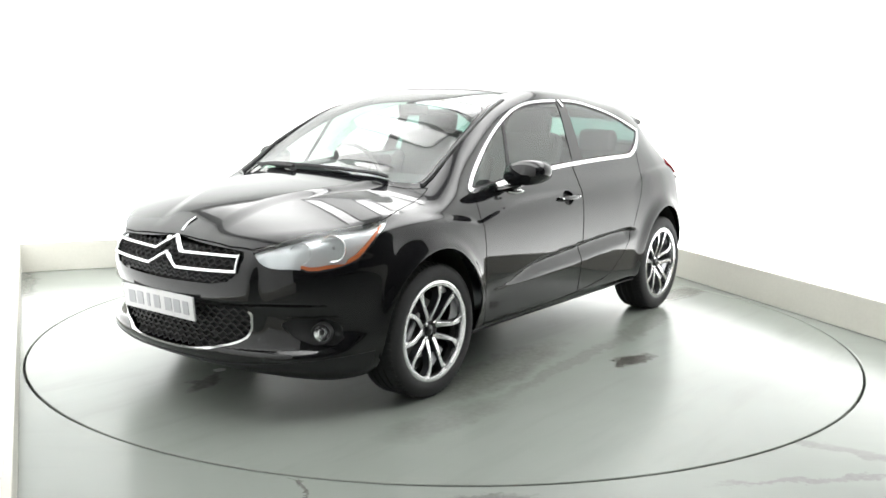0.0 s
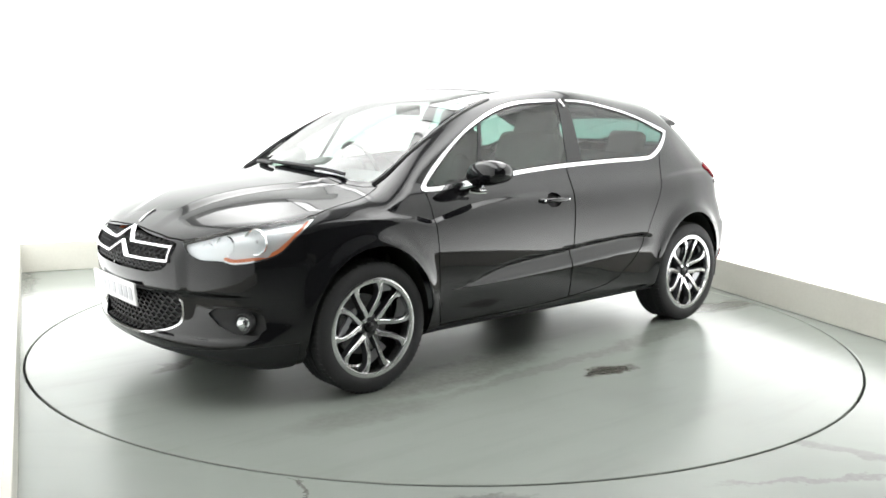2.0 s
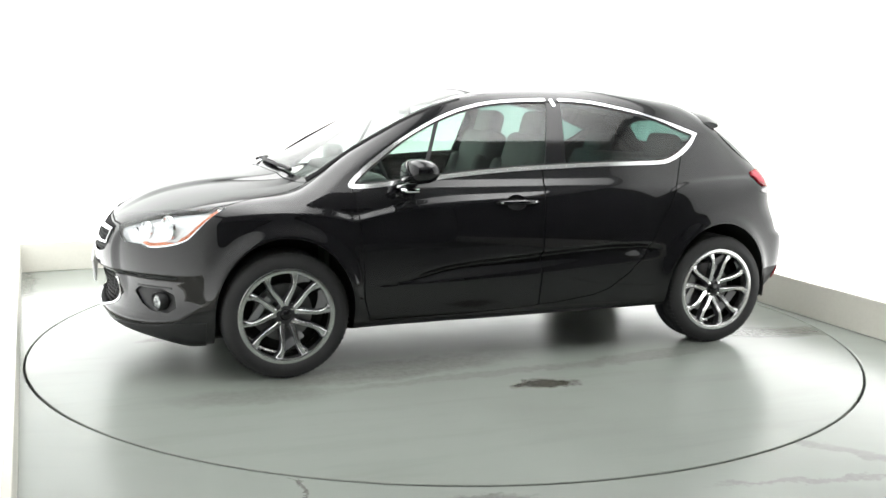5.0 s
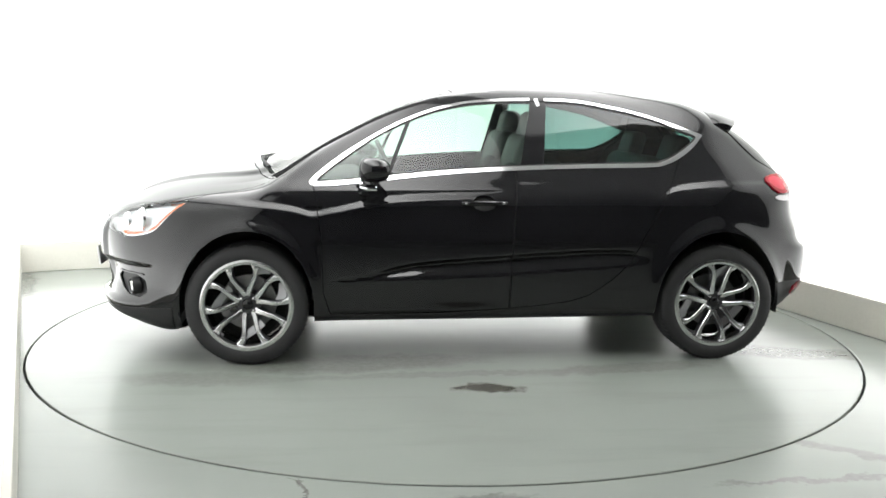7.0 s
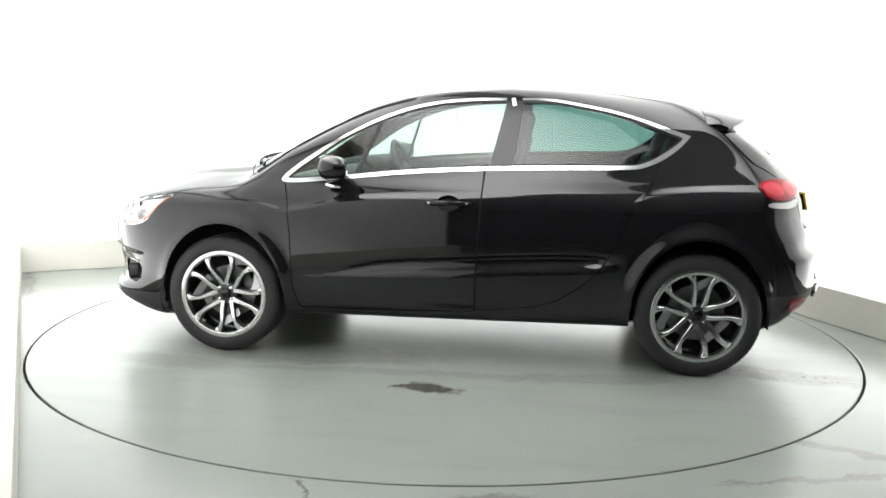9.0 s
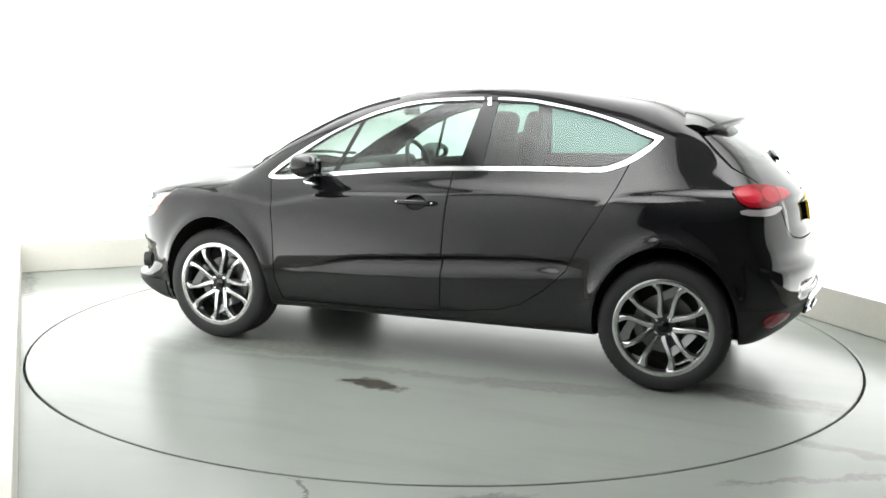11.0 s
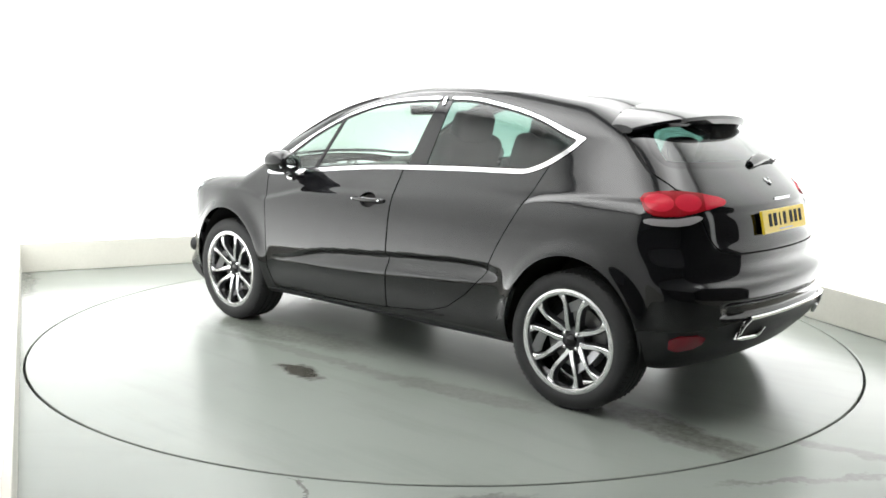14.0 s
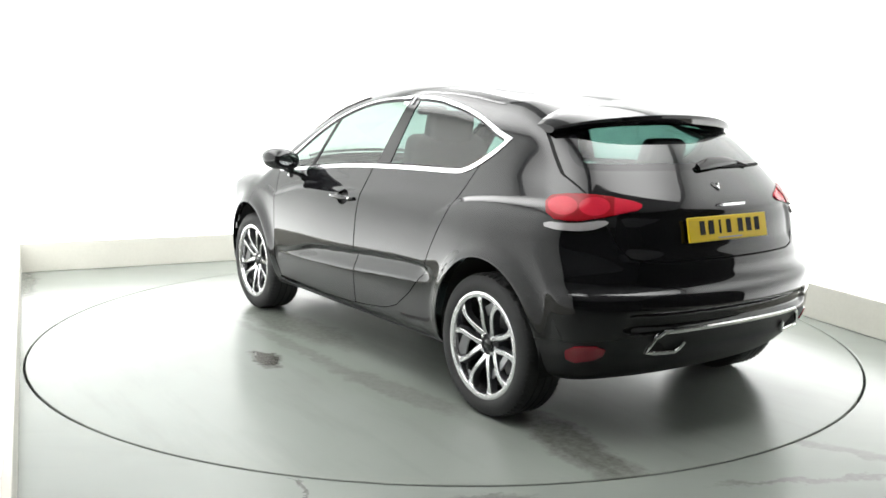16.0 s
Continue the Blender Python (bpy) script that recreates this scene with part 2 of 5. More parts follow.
def painted_floor(name, marks, streak):
    """Grey-green floor paint with grime clouds, scuffs and a few marks (x, y, length, width, turn, strength)."""
    m = bpy.data.materials.new(name)
    m.use_nodes = True
    nt = m.node_tree
    b = nt.nodes["Principled BSDF"]
    co = nt.nodes.new("ShaderNodeTexCoord")

    def node(kind, **kw):
        n = nt.nodes.new(kind)
        for k, v in kw.items():
            n.inputs[k].default_value = v
        return n

    def math_node(op, a, bb, clamp=False):
        n = nt.nodes.new("ShaderNodeMath")
        n.operation, n.use_clamp = op, clamp
        for i, q in enumerate((a, bb)):
            if isinstance(q, (int, float)):
                n.inputs[i].default_value = q
            else:
                nt.links.new(q, n.inputs[i])
        return n.outputs[0]

    clouds = node("ShaderNodeTexNoise", Scale=0.9, Detail=3.0, Roughness=0.5)
    fine = node("ShaderNodeTexNoise", Scale=28.0, Detail=6.0, Roughness=0.65)
    warp = node("ShaderNodeTexNoise", Scale=7.0, Detail=5.0, Roughness=0.65)
    for n in (clouds, fine, warp):
        nt.links.new(co.outputs["Object"], n.inputs["Vector"])
    stretch = nt.nodes.new("ShaderNodeMapping")
    stretch.inputs["Scale"].default_value = (0.8, 5.0, 1.0)
    stretch.inputs["Rotation"].default_value = (0, 0, 0.35)
    nt.links.new(co.outputs["Object"], stretch.inputs["Vector"])
    lines = node("ShaderNodeTexNoise", Scale=1.3, Detail=5.0, Roughness=0.6)
    nt.links.new(stretch.outputs[0], lines.inputs["Vector"])
    grime = math_node("MULTIPLY", math_node("SUBTRACT", clouds.outputs["Fac"], 0.42, True), 1.4, True)
    lined = math_node("MULTIPLY", math_node("MULTIPLY", math_node("SUBTRACT", lines.outputs["Fac"], 0.5, True), 4.0, True), streak)
    dark = math_node("ADD", math_node("MULTIPLY", grime, 0.35), lined)
    off = nt.nodes.new("ShaderNodeVectorMath")
    off.operation = "MULTIPLY_ADD"
    off.inputs[1].default_value = (0.22, 0.22, 0)
    nt.links.new(warp.outputs["Color"], off.inputs[0])
    nt.links.new(co.outputs["Object"], off.inputs[2])
    for x, y, ln, wd, turn, power in marks:
        mp = nt.nodes.new("ShaderNodeMapping")
        mp.vector_type = "TEXTURE"
        mp.inputs["Location"].default_value = (x + 0.11, y + 0.11, 0)
        mp.inputs["Rotation"].default_value = (0, 0, radians(turn))
        mp.inputs["Scale"].default_value = (ln, wd, 1)
        nt.links.new(off.outputs[0], mp.inputs["Vector"])
        ln_ = nt.nodes.new("ShaderNodeVectorMath")
        ln_.operation = "LENGTH"
        nt.links.new(mp.outputs[0], ln_.inputs[0])
        edge = math_node("MULTIPLY", math_node("SUBTRACT", 1.0, ln_.outputs["Value"], True), 2.2, True)
        grit = math_node("MULTIPLY", edge, math_node("MULTIPLY", math_node("ADD", fine.outputs["Fac"], 0.15), power))
        dark = math_node("MAXIMUM", dark, grit)
    mx = nt.nodes.new("ShaderNodeMix")
    mx.data_type = "RGBA"
    nt.links.new(math_node("MULTIPLY", dark, 1.0, True), mx.inputs["Factor"])
    mx.inputs["A"].default_value = (*FLOOR_TONE, 1)
    mx.inputs["B"].default_value = (0.040, 0.037, 0.030, 1)
    b.inputs["Specular IOR Level"].default_value = 0.38
    nt.links.new(mx.outputs["Result"], b.inputs["Base Color"])
    nt.links.new(math_node("ADD", math_node("MULTIPLY", clouds.outputs["Fac"], 0.14), 0.17), b.inputs["Roughness"])
    return m


FLOOR_TONE = (0.196, 0.214, 0.194)
TABLE = painted_floor("turntable_paint", ((-0.10, 1.27, 0.20, 0.085, 0, 1.6), (0.0, 1.23, 0.12, 0.05, 25, 1.5), (-0.9, 0.95, 0.7, 0.12, 8, 0.45), (0.1, 1.02, 1.2, 0.07, 3, 0.35), (1.35, 1.05, 0.5, 0.16, -6, 0.35),
                                          (-1.92, 0.68, 0.62, 0.15, -12, 0.95), (1.72, -0.22, 0.22, 0.07, 30, 0.9), (0.6, 0.8, 0.9, 0.2, 5, 0.6)), 0.10)
FLOOR = painted_floor("floor_paint", ((-0.51, -2.52, 0.14, 0.012, -62, 0.9), (0.20, -2.56, 0.22, 0.06, 0, 0.7), (1.70, -2.02, 0.42, 0.05, -35, 0.6),
                                      (1.86, -2.12, 0.4, 0.05, -38, 0.5), (1.45, -2.34, 0.5, 0.03, 10, 0.6), (-3.25, 1.2, 0.8, 0.1, 115, 0.6)), 0.06)
def ring_floor():
    """Fixed floor: one sheet with a round hole for the turntable and a recessed seam."""
    bm = bmesh.new()
    n = 160
    r0 = TABLE_R + 0.006
    prof = ((r0, -0.06), (r0, -0.003), (r0 + 0.003, 0.0), (3.2, 0.0), (5.0, 0.0), (14.0, 0.0))
    rings = [[bm.verts.new((r * math.cos(2 * math.pi * i / n), r * math.sin(2 * math.pi * i / n), z)) for i in range(n)] for r, z in prof]
    for a, b in zip(rings, rings[1:]):
        for i in range(n):
            j = (i + 1) % n
            bm.faces.new((a[i], b[i], b[j], a[j]))
    return tagged(part("floor", bm, FLOOR, smooth=True), "glossy grey-green painted concrete floor around the turntable", kind="structure")


def turntable():
    bm = bmesh.new()
    n = 160
    prof = ((TABLE_R - 0.006, -0.06), (TABLE_R - 0.006, -0.003), (TABLE_R - 0.009, 0.0), (1.6, 0.0), (0.8, 0.0), (0.02, 0.0))
    rings = [[bm.verts.new((r * math.cos(2 * math.pi * i / n), r * math.sin(2 * math.pi * i / n), z)) for i in range(n)] for r, z in prof]
    for a, b in zip(rings, rings[1:]):
        for i in range(n):
            j = (i + 1) % n
            bm.faces.new((a[i], a[j], b[j], b[i]))
    bm.faces.new(rings[-1])
    root = empty("turntable", Matrix(), "large round grey-green painted turntable set flush in the floor", "turntable")
    part("disc", bm, TABLE, root, smooth=True)
    bm = bmesh.new()
    lathe(bm, ((TABLE_R + 0.02, -0.065), (TABLE_R - 0.02, -0.065), (TABLE_R - 0.02, -0.075), (TABLE_R + 0.02, -0.075)), 120,
          Matrix.Rotation(radians(90), 4, "X"), closed=True)
    part("rim", bm, DARK, root, "dark recessed seam under the turntable edge")
    return root


ring_floor()
table = turntable()


RIGHT_END = (RIGHT_P[0] + 4.0 * RIGHT_D[0], RIGHT_P[1] + 4.0 * RIGHT_D[1])
LEFT_MID = (LEFT_P[0] + 5.0 * LEFT_D[0], LEFT_P[1] + 5.0 * LEFT_D[1])
run("wall_back", CORNER_A, CORNER_B, KERB_H, ROOM_H, 0.03, 0.15, GLOWING_WALL, label="plain white booth wall with added glow, brightest near its foot")
run("wall_right", CORNER_B, RIGHT_END, KERB_H, ROOM_H, 0.03, 0.15, GLOWING_WALL, label="plain white booth wall with added glow, brightest near its foot", extra=0.0)
# unseen dark wall, added where the bright reflection in the doors ends
run("unseen_wall_right", RIGHT_END, CORNER_C, KERB_H, ROOM_H, 0.032, 0.15, UNSEEN_GREY, label="unseen dark grey wall added past the end of the booth wall", extra=0.0)
LEFT_END = (LEFT_P[0] + 6.4 * LEFT_D[0], LEFT_P[1] + 6.4 * LEFT_D[1])
run("wall_left", LEFT_MID, CORNER_A, KERB_H, ROOM_H, 0.03, 0.15, GLOWING_WALL, label="plain white booth wall with added glow, brightest near its foot", extra=0.0)
run("wall_left_end", LEFT_END, LEFT_MID, KERB_H, ROOM_H, 0.03, 0.15, WALL_WHITE, label="plain white painted end of the booth wall", extra=0.0)
run("kerb_back", CORNER_A, CORNER_B, 0.0, KERB_H, 0.0, 0.15, KERB_PAINT, 0.006, "scuffed cream-grey kerb along the foot of the wall")
run("kerb_right", CORNER_B, CORNER_C, 0.0, KERB_H, 0.0, 0.15, KERB_PAINT, 0.006, "scuffed cream-grey kerb along the foot of the wall")
run("kerb_left", LEFT_END, CORNER_A, 0.0, KERB_H, 0.0, 0.15, KERB_PAINT, 0.006, "scuffed cream-grey kerb along the foot of the wall")
# unseen dark walls added to close the camera side and darken its reflections
FRONT_A = (FRONT_P[0] - 6.0 * FRONT_D[0], FRONT_P[1] - 6.0 * FRONT_D[1])
run("unseen_wall_front", CORNER_C, FRONT_A, 0.0, ROOM_H, 0.0, 0.15, UNSEEN_GREY, label="unseen dark grey wall added on the camera side")
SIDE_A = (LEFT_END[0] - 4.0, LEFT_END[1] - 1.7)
run("unseen_wall_side", FRONT_A, SIDE_A, 0.0, ROOM_H, 0.0, 0.15, UNSEEN_GREY, label="unseen dark grey wall added on the camera side")
run("unseen_wall_return", SIDE_A, (LEFT_END[0] - 0.10, LEFT_END[1] - 0.04), 0.0, ROOM_H, 0.0, -0.15, UNSEEN_GREY, label="unseen dark grey return wall added beside the booth", extra=0.0)


def cove(radius):
    """Rounded white fillet that hides the corner between the back and right walls."""
    bm = bmesh.new()
    a, b = Vector((-BACK_D[0], -BACK_D[1], 0)), Vector((RIGHT_D[0], RIGHT_D[1], 0))
    c = Vector((*CORNER_B, 0))
    back_n, right_n = Vector((-BACK_D[1], BACK_D[0], 0)), Vector((-RIGHT_D[1], RIGHT_D[0], 0))
    p0, p1 = c + a * radius + back_n * 0.028, c + b * radius + right_n * 0.028
    cols = []
    for i in range(25):
        t = i / 24
        q = p0 * (1 - t) ** 2 + (c + (back_n + right_n) * 0.028) * 2 * t * (1 - t) + p1 * t * t
        cols.append([bm.verts.new((q.x, q.y, z)) for z in (KERB_H + 0.002, ROOM_H)])
    for l, r in zip(cols, cols[1:]):
        bm.faces.new((l[0], r[0], r[1], l[1]))
    bmesh.ops.recalc_face_normals(bm, faces=bm.faces)
    bmesh.ops.solidify(bm, geom=bm.faces[:], thickness=0.02)
    return tagged(part("wall_corner", bm, GLOWING_WALL, smooth=True), "smooth white rounded corner of the booth wall", kind="structure")


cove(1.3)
bm = box((18, 18, 0.1), pose(0, -2, ROOM_H + 0.05))
tagged(part("ceiling", bm, CEILING_WHITE), "plain white booth ceiling", kind="structure")


def ceiling_light(a, b, inset, glow):
    """A long shallow light box under the ceiling, along the wall that runs from a to b."""
    a, b = Vector((*a, 0)), Vector((*b, 0))
    d = (b - a).normalized()
    n = Vector((d.y, -d.x, 0))
    lx, ly = (b - a).length - 2 * inset, STRIP_W
    m = Matrix.Translation((a + b) / 2 + n * (0.12 + ly / 2) + Vector((0, 0, ROOM_H))) @ Matrix.Rotation(math.atan2(d.y, d.x), 4, "Z")
    root = empty("ceiling_light", m, "long white light box under the ceiling along the wall", "light", "ceiling light boxes")
    for sx, sy, w, h in ((0, ly / 2 - 0.02, lx, 0.04), (0, 0.02 - ly / 2, lx, 0.04), (lx / 2 - 0.02, 0, 0.04, ly - 0.08), (0.02 - lx / 2, 0, 0.04, ly - 0.08)):
        part("frame", box((w, h, 0.10), pose(sx, sy, -0.05), 0.004), CEILING_WHITE, root)
    part("diffuser", box((lx - 0.08, ly - 0.08, 0.02), pose(0, 0, -0.08)), glow, root)
    return root


LEFT_STOP = (LEFT_P[0] + 6.2 * LEFT_D[0], LEFT_P[1] + 6.2 * LEFT_D[1])
ceiling_light(CORNER_A, CORNER_B, 2.0, BACK_GLOW)
ceiling_light(CORNER_B, RIGHT_END, 0.35, GLOW)
ceiling_light(LEFT_STOP, CORNER_A, 0.35, GLOW)
# ---------------------------------------------------------------- car body surface
def curve(x, pts):
    """Smooth monotone curve through a few (x, value) pairs."""
    px = np.array([q[0] for q in pts], float)
    py = np.array([q[1] for q in pts], float)
    if px[0] > px[-1]:
        px, py = px[::-1], py[::-1]
    h = np.diff(px)
    s = np.diff(py) / h
    m = np.zeros(len(px))
    m[0], m[-1] = s[0], s[-1]
    w = s[1:] * s[:-1]
    m[1:-1] = np.where(w > 0, (h[1:] + h[:-1]) * w / (h[1:] * s[1:] + h[:-1] * s[:-1] + 1e-12), 0)
    if len(px) > 2:
        a = (s[1:] * h[:-1] + s[:-1] * h[1:]) / (h[1:] + h[:-1])
        m[1:-1] = 0.5 * m[1:-1] + 0.5 * a
    x = np.clip(x, px[0], px[-1])
    i = np.clip(np.searchsorted(px, x) - 1, 0, len(px) - 2)
    t = (x - px[i]) / h[i]
    t2, t3 = t * t, t * t * t
    return (py[i] * (2 * t3 - 3 * t2 + 1) + h[i] * m[i] * (t3 - 2 * t2 + t)
            + py[i + 1] * (3 * t2 - 2 * t3) + h[i] * m[i + 1] * (t3 - t2))


def step(a, b, x):
    t = np.clip((x - a) / (b - a), 0, 1)
    return t * t * (3 - 2 * t)


def smin(a, b, k):
    h = np.clip(0.5 + 0.5 * (b - a) / k, 0, 1)
    return b + (a - b) * h - k * h * (1 - h)


TOP = ((2.32, 0.55), (2.25, 0.66), (2.19, 0.735), (2.10, 0.812), (2.0, 0.872), (1.88, 0.925), (1.7, 0.976), (1.5, 1.010), (1.40, 1.024),
       (1.31, 1.042), (1.2, 1.088), (1.0, 1.184), (0.8, 1.284), (0.6, 1.378), (0.4, 1.452), (0.2, 1.503), (0.0, 1.529), (-0.3, 1.542), (-0.6, 1.534),
       (-0.9, 1.506), (-1.2, 1.468), (-1.5, 1.408), (-1.7, 1.34), (-2.1, 1.22))
PLAN = ((2.3, 0.56), (2.1, 0.70), (1.95, 0.770), (1.8, 0.822), (1.6, 0.866), (1.3, 0.880), (1.0, 0.876), (0.6, 0.876), (0.0, 0.876),
        (-0.6, 0.878), (-1.0, 0.876), (-1.3, 0.876), (-1.5, 0.858), (-1.7, 0.825), (-1.9, 0.79), (-2.1, 0.70))
FLANK = ((0.10, -0.12), (0.20, -0.05), (0.30, -0.018), (0.45, -0.004), (0.60, 0.0), (0.75, -0.004), (0.86, -0.017), (0.94, -0.040),
         (1.02, -0.082), (1.10, -0.120), (1.25, -0.189), (1.45, -0.288), (1.6, -0.37))
NOSE = ((0.10, 1.86), (0.16, 1.96), (0.20, 2.06), (0.25, 2.165), (0.30, 2.205), (0.40, 2.205), (0.50, 2.222), (0.60, 2.232), (0.68, 2.230),
        (0.75, 2.215), (0.90, 2.15))
TAIL = ((0.18, -1.78), (0.25, -1.87), (0.32, -1.945), (0.42, -2.025), (0.50, -2.038), (0.60, -2.038), (0.635, -2.028), (0.66, -2.000), (0.74, -1.985), (0.85, -1.968),
        (0.93, -1.95), (1.0, -1.905), (1.08, -1.83), (1.20, -1.70), (1.29, -1.575), (1.40, -1.40), (1.55, -1.15))
BASE = ((2.3, 0.25), (2.1, 0.20), (2.0, 0.165), (1.9, 0.145), (1.6, 0.16), (1.0, 0.19), (0.0, 0.20), (-1.0, 0.21), (-1.6, 0.22), (-2.1, 0.26))
WHEELS_X = (1.306, -1.306)
AXLE_Z = 0.33


def arch(x, z, hx):
    """Distance-like measure inside a wheel opening (positive inside)."""
    dx, dz = np.abs(x - hx), np.maximum(z - AXLE_Z, 0.0)
    rx, rz = 0.356, 0.408
    return (1 - np.sqrt((dx / rx) ** 2 + (dz / rz) ** 2)) * 0.39


def flank(x, z):
    s = curve(x, PLAN) + curve(z, FLANK)
    s = s - 0.09 * step(-1.05, -1.8, x) * step(0.94, 1.27, z)
    # upward-facing blade along the doors, with the hollow above it
    up = curve(x, ((0.95, 0.46), (0.75, 0.474), (0.38, 0.544), (0.0, 0.573), (-0.36, 0.598), (-0.70, 0.610), (-0.86, 0.60), (-1.0, 0.56)))
    lo = curve(x, ((0.95, 0.455), (0.75, 0.462), (0.38, 0.468), (0.0, 0.480), (-0.36, 0.505), (-0.70, 0.530), (-0.86, 0.545), (-1.0, 0.55)))
    depth = 0.032 * step(0.92, 0.5, x) * step(-0.92, -0.74, x) * np.clip((up - lo) / 0.07, 0.3, 1)
    tt = np.clip((up - z) / np.maximum(up - lo, 0.01), 0, 1)
    rise = z - up
    s = s - depth * np.where(rise > 0, 1 - step(0.0, 0.030, rise), 1 - step(0.0, 1.0, tt))
    # rear haunch with a crisp upper edge running into the tail lamp
    edge = curve(x, ((-0.80, 0.86), (-0.95, 0.922), (-1.04, 0.966), (-1.19, 0.990), (-1.54, 1.004), (-1.9, 1.0)))
    s = s + 0.010 * step(-0.82, -1.15, x) * step(edge + 0.014, edge - 0.016, z) * step(0.30, 0.58, z)
    # front shoulder kick behind the wheel
    e2 = curve(x, ((1.35, 0.895), (1.04, 0.856), (0.96, 0.836), (0.84, 0.856), (0.60, 0.905), (0.0, 0.935), (-0.6, 0.962)))
    s = s + 0.016 * step(-0.6, 0.5, x) * step(1.6, 1.3, x) * step(e2 + 0.012, e2 - 0.03, z) * step(0.25, 0.50, z)
    # lips round the wheel openings
    for hx in WHEELS_X:
        r = -arch(x, z, hx)
        s = s + 0.026 * np.exp(-(np.maximum(r, 0) / 0.052) ** 2) * step(0.2, 0.45, z)
    # lower sill tuck
    s = s - 0.014 * step(0.30, 0.275, z) * step(1.0, 0.8, np.abs(x))
    return s


def body_field(x, y, z):
    """Positive inside the closed body, in metres near the skin."""
    ay = np.abs(y)
    cab = step(1.3, 0.9, x)
    xs = x + 0.22 * np.minimum(ay, 0.60) ** 2 * step(0.45, 1.0, x) * step(1.60, 1.28, x)
    roof = step(0.9, 0.2, x)
    t = curve(xs, TOP) - ay ** 2 * (0.15 - 0.055 * cab - 0.045 * roof - 0.05 * step(1.15, 0.9, x) * step(0.1, 0.5, x)) - 0.36 * roof * ay ** 4
    # two ridges on the bonnet
    rid = 0.20 + 0.26 * step(2.15, 1.15, x)
    t = t + 0.012 * step(rid + 0.05, rid - 0.05, ay) * step(1.05, 1.25, x) * step(2.16, 1.9, x)
    slope = (curve(x + 0.01, TOP) - curve(x - 0.01, TOP)) / 0.02
    ft = (t - z) / np.sqrt(1 + slope ** 2)
    fs = (flank(x, z) - ay) * 0.93
    ff = (curve(z, NOSE) - (0.30 * ay ** 2 + 0.42 * ay ** 4) * (1 - 0.22 * step(0.42, 0.28, z)) - x
          - 0.020 * step(0.48, 0.53, ay) * step(0.38, 0.5, z) * step(0.80, 0.72, z)
          # intake and fog lamps set back under the bumper face
          - 0.024 * step(0.550, 0.522, z) * step(0.318, 0.345, z) * step(0.86, 0.70, ay)) * 0.95
    fr = x - curve(z, TAIL) - (0.26 * ay ** 2 + 0.24 * ay ** 4) * (1 - 0.22 * step(0.85, 0.65, z))
    fr = fr - 0.014 * step(0.982, 0.946, z) * step(0.775, 0.83, z) * step(0.60, 0.54, ay)
    # dark set-back band over the chrome strip
    fr = fr - 0.020 * step(0.576, 0.548, z) * step(0.486, 0.512, z) * step(0.64, 0.56, ay)
    fr = fr / np.sqrt(1 + (1.05 * step(0.9, 1.1, z)) ** 2)
    fb = z - curve(x, BASE) - 0.04 * step(0.6, 0.85, ay)
    f = smin(fs, ft, 0.075 + 0.025 * step(0.5, 0.0, x))
    f = smin(f, ff, 0.09)
    f = smin(f, fr, 0.08)
    return smin(f, fb, 0.05)


def body_normal(v, e=0.002):
    g = np.stack([body_field(v[:, 0] + e * a, v[:, 1] + e * b, v[:, 2] + e * c) - body_field(v[:, 0] - e * a, v[:, 1] - e * b, v[:, 2] - e * c)
                  for a, b, c in ((1, 0, 0), (0, 1, 0), (0, 0, 1))], 1) / (2 * e)
    return g


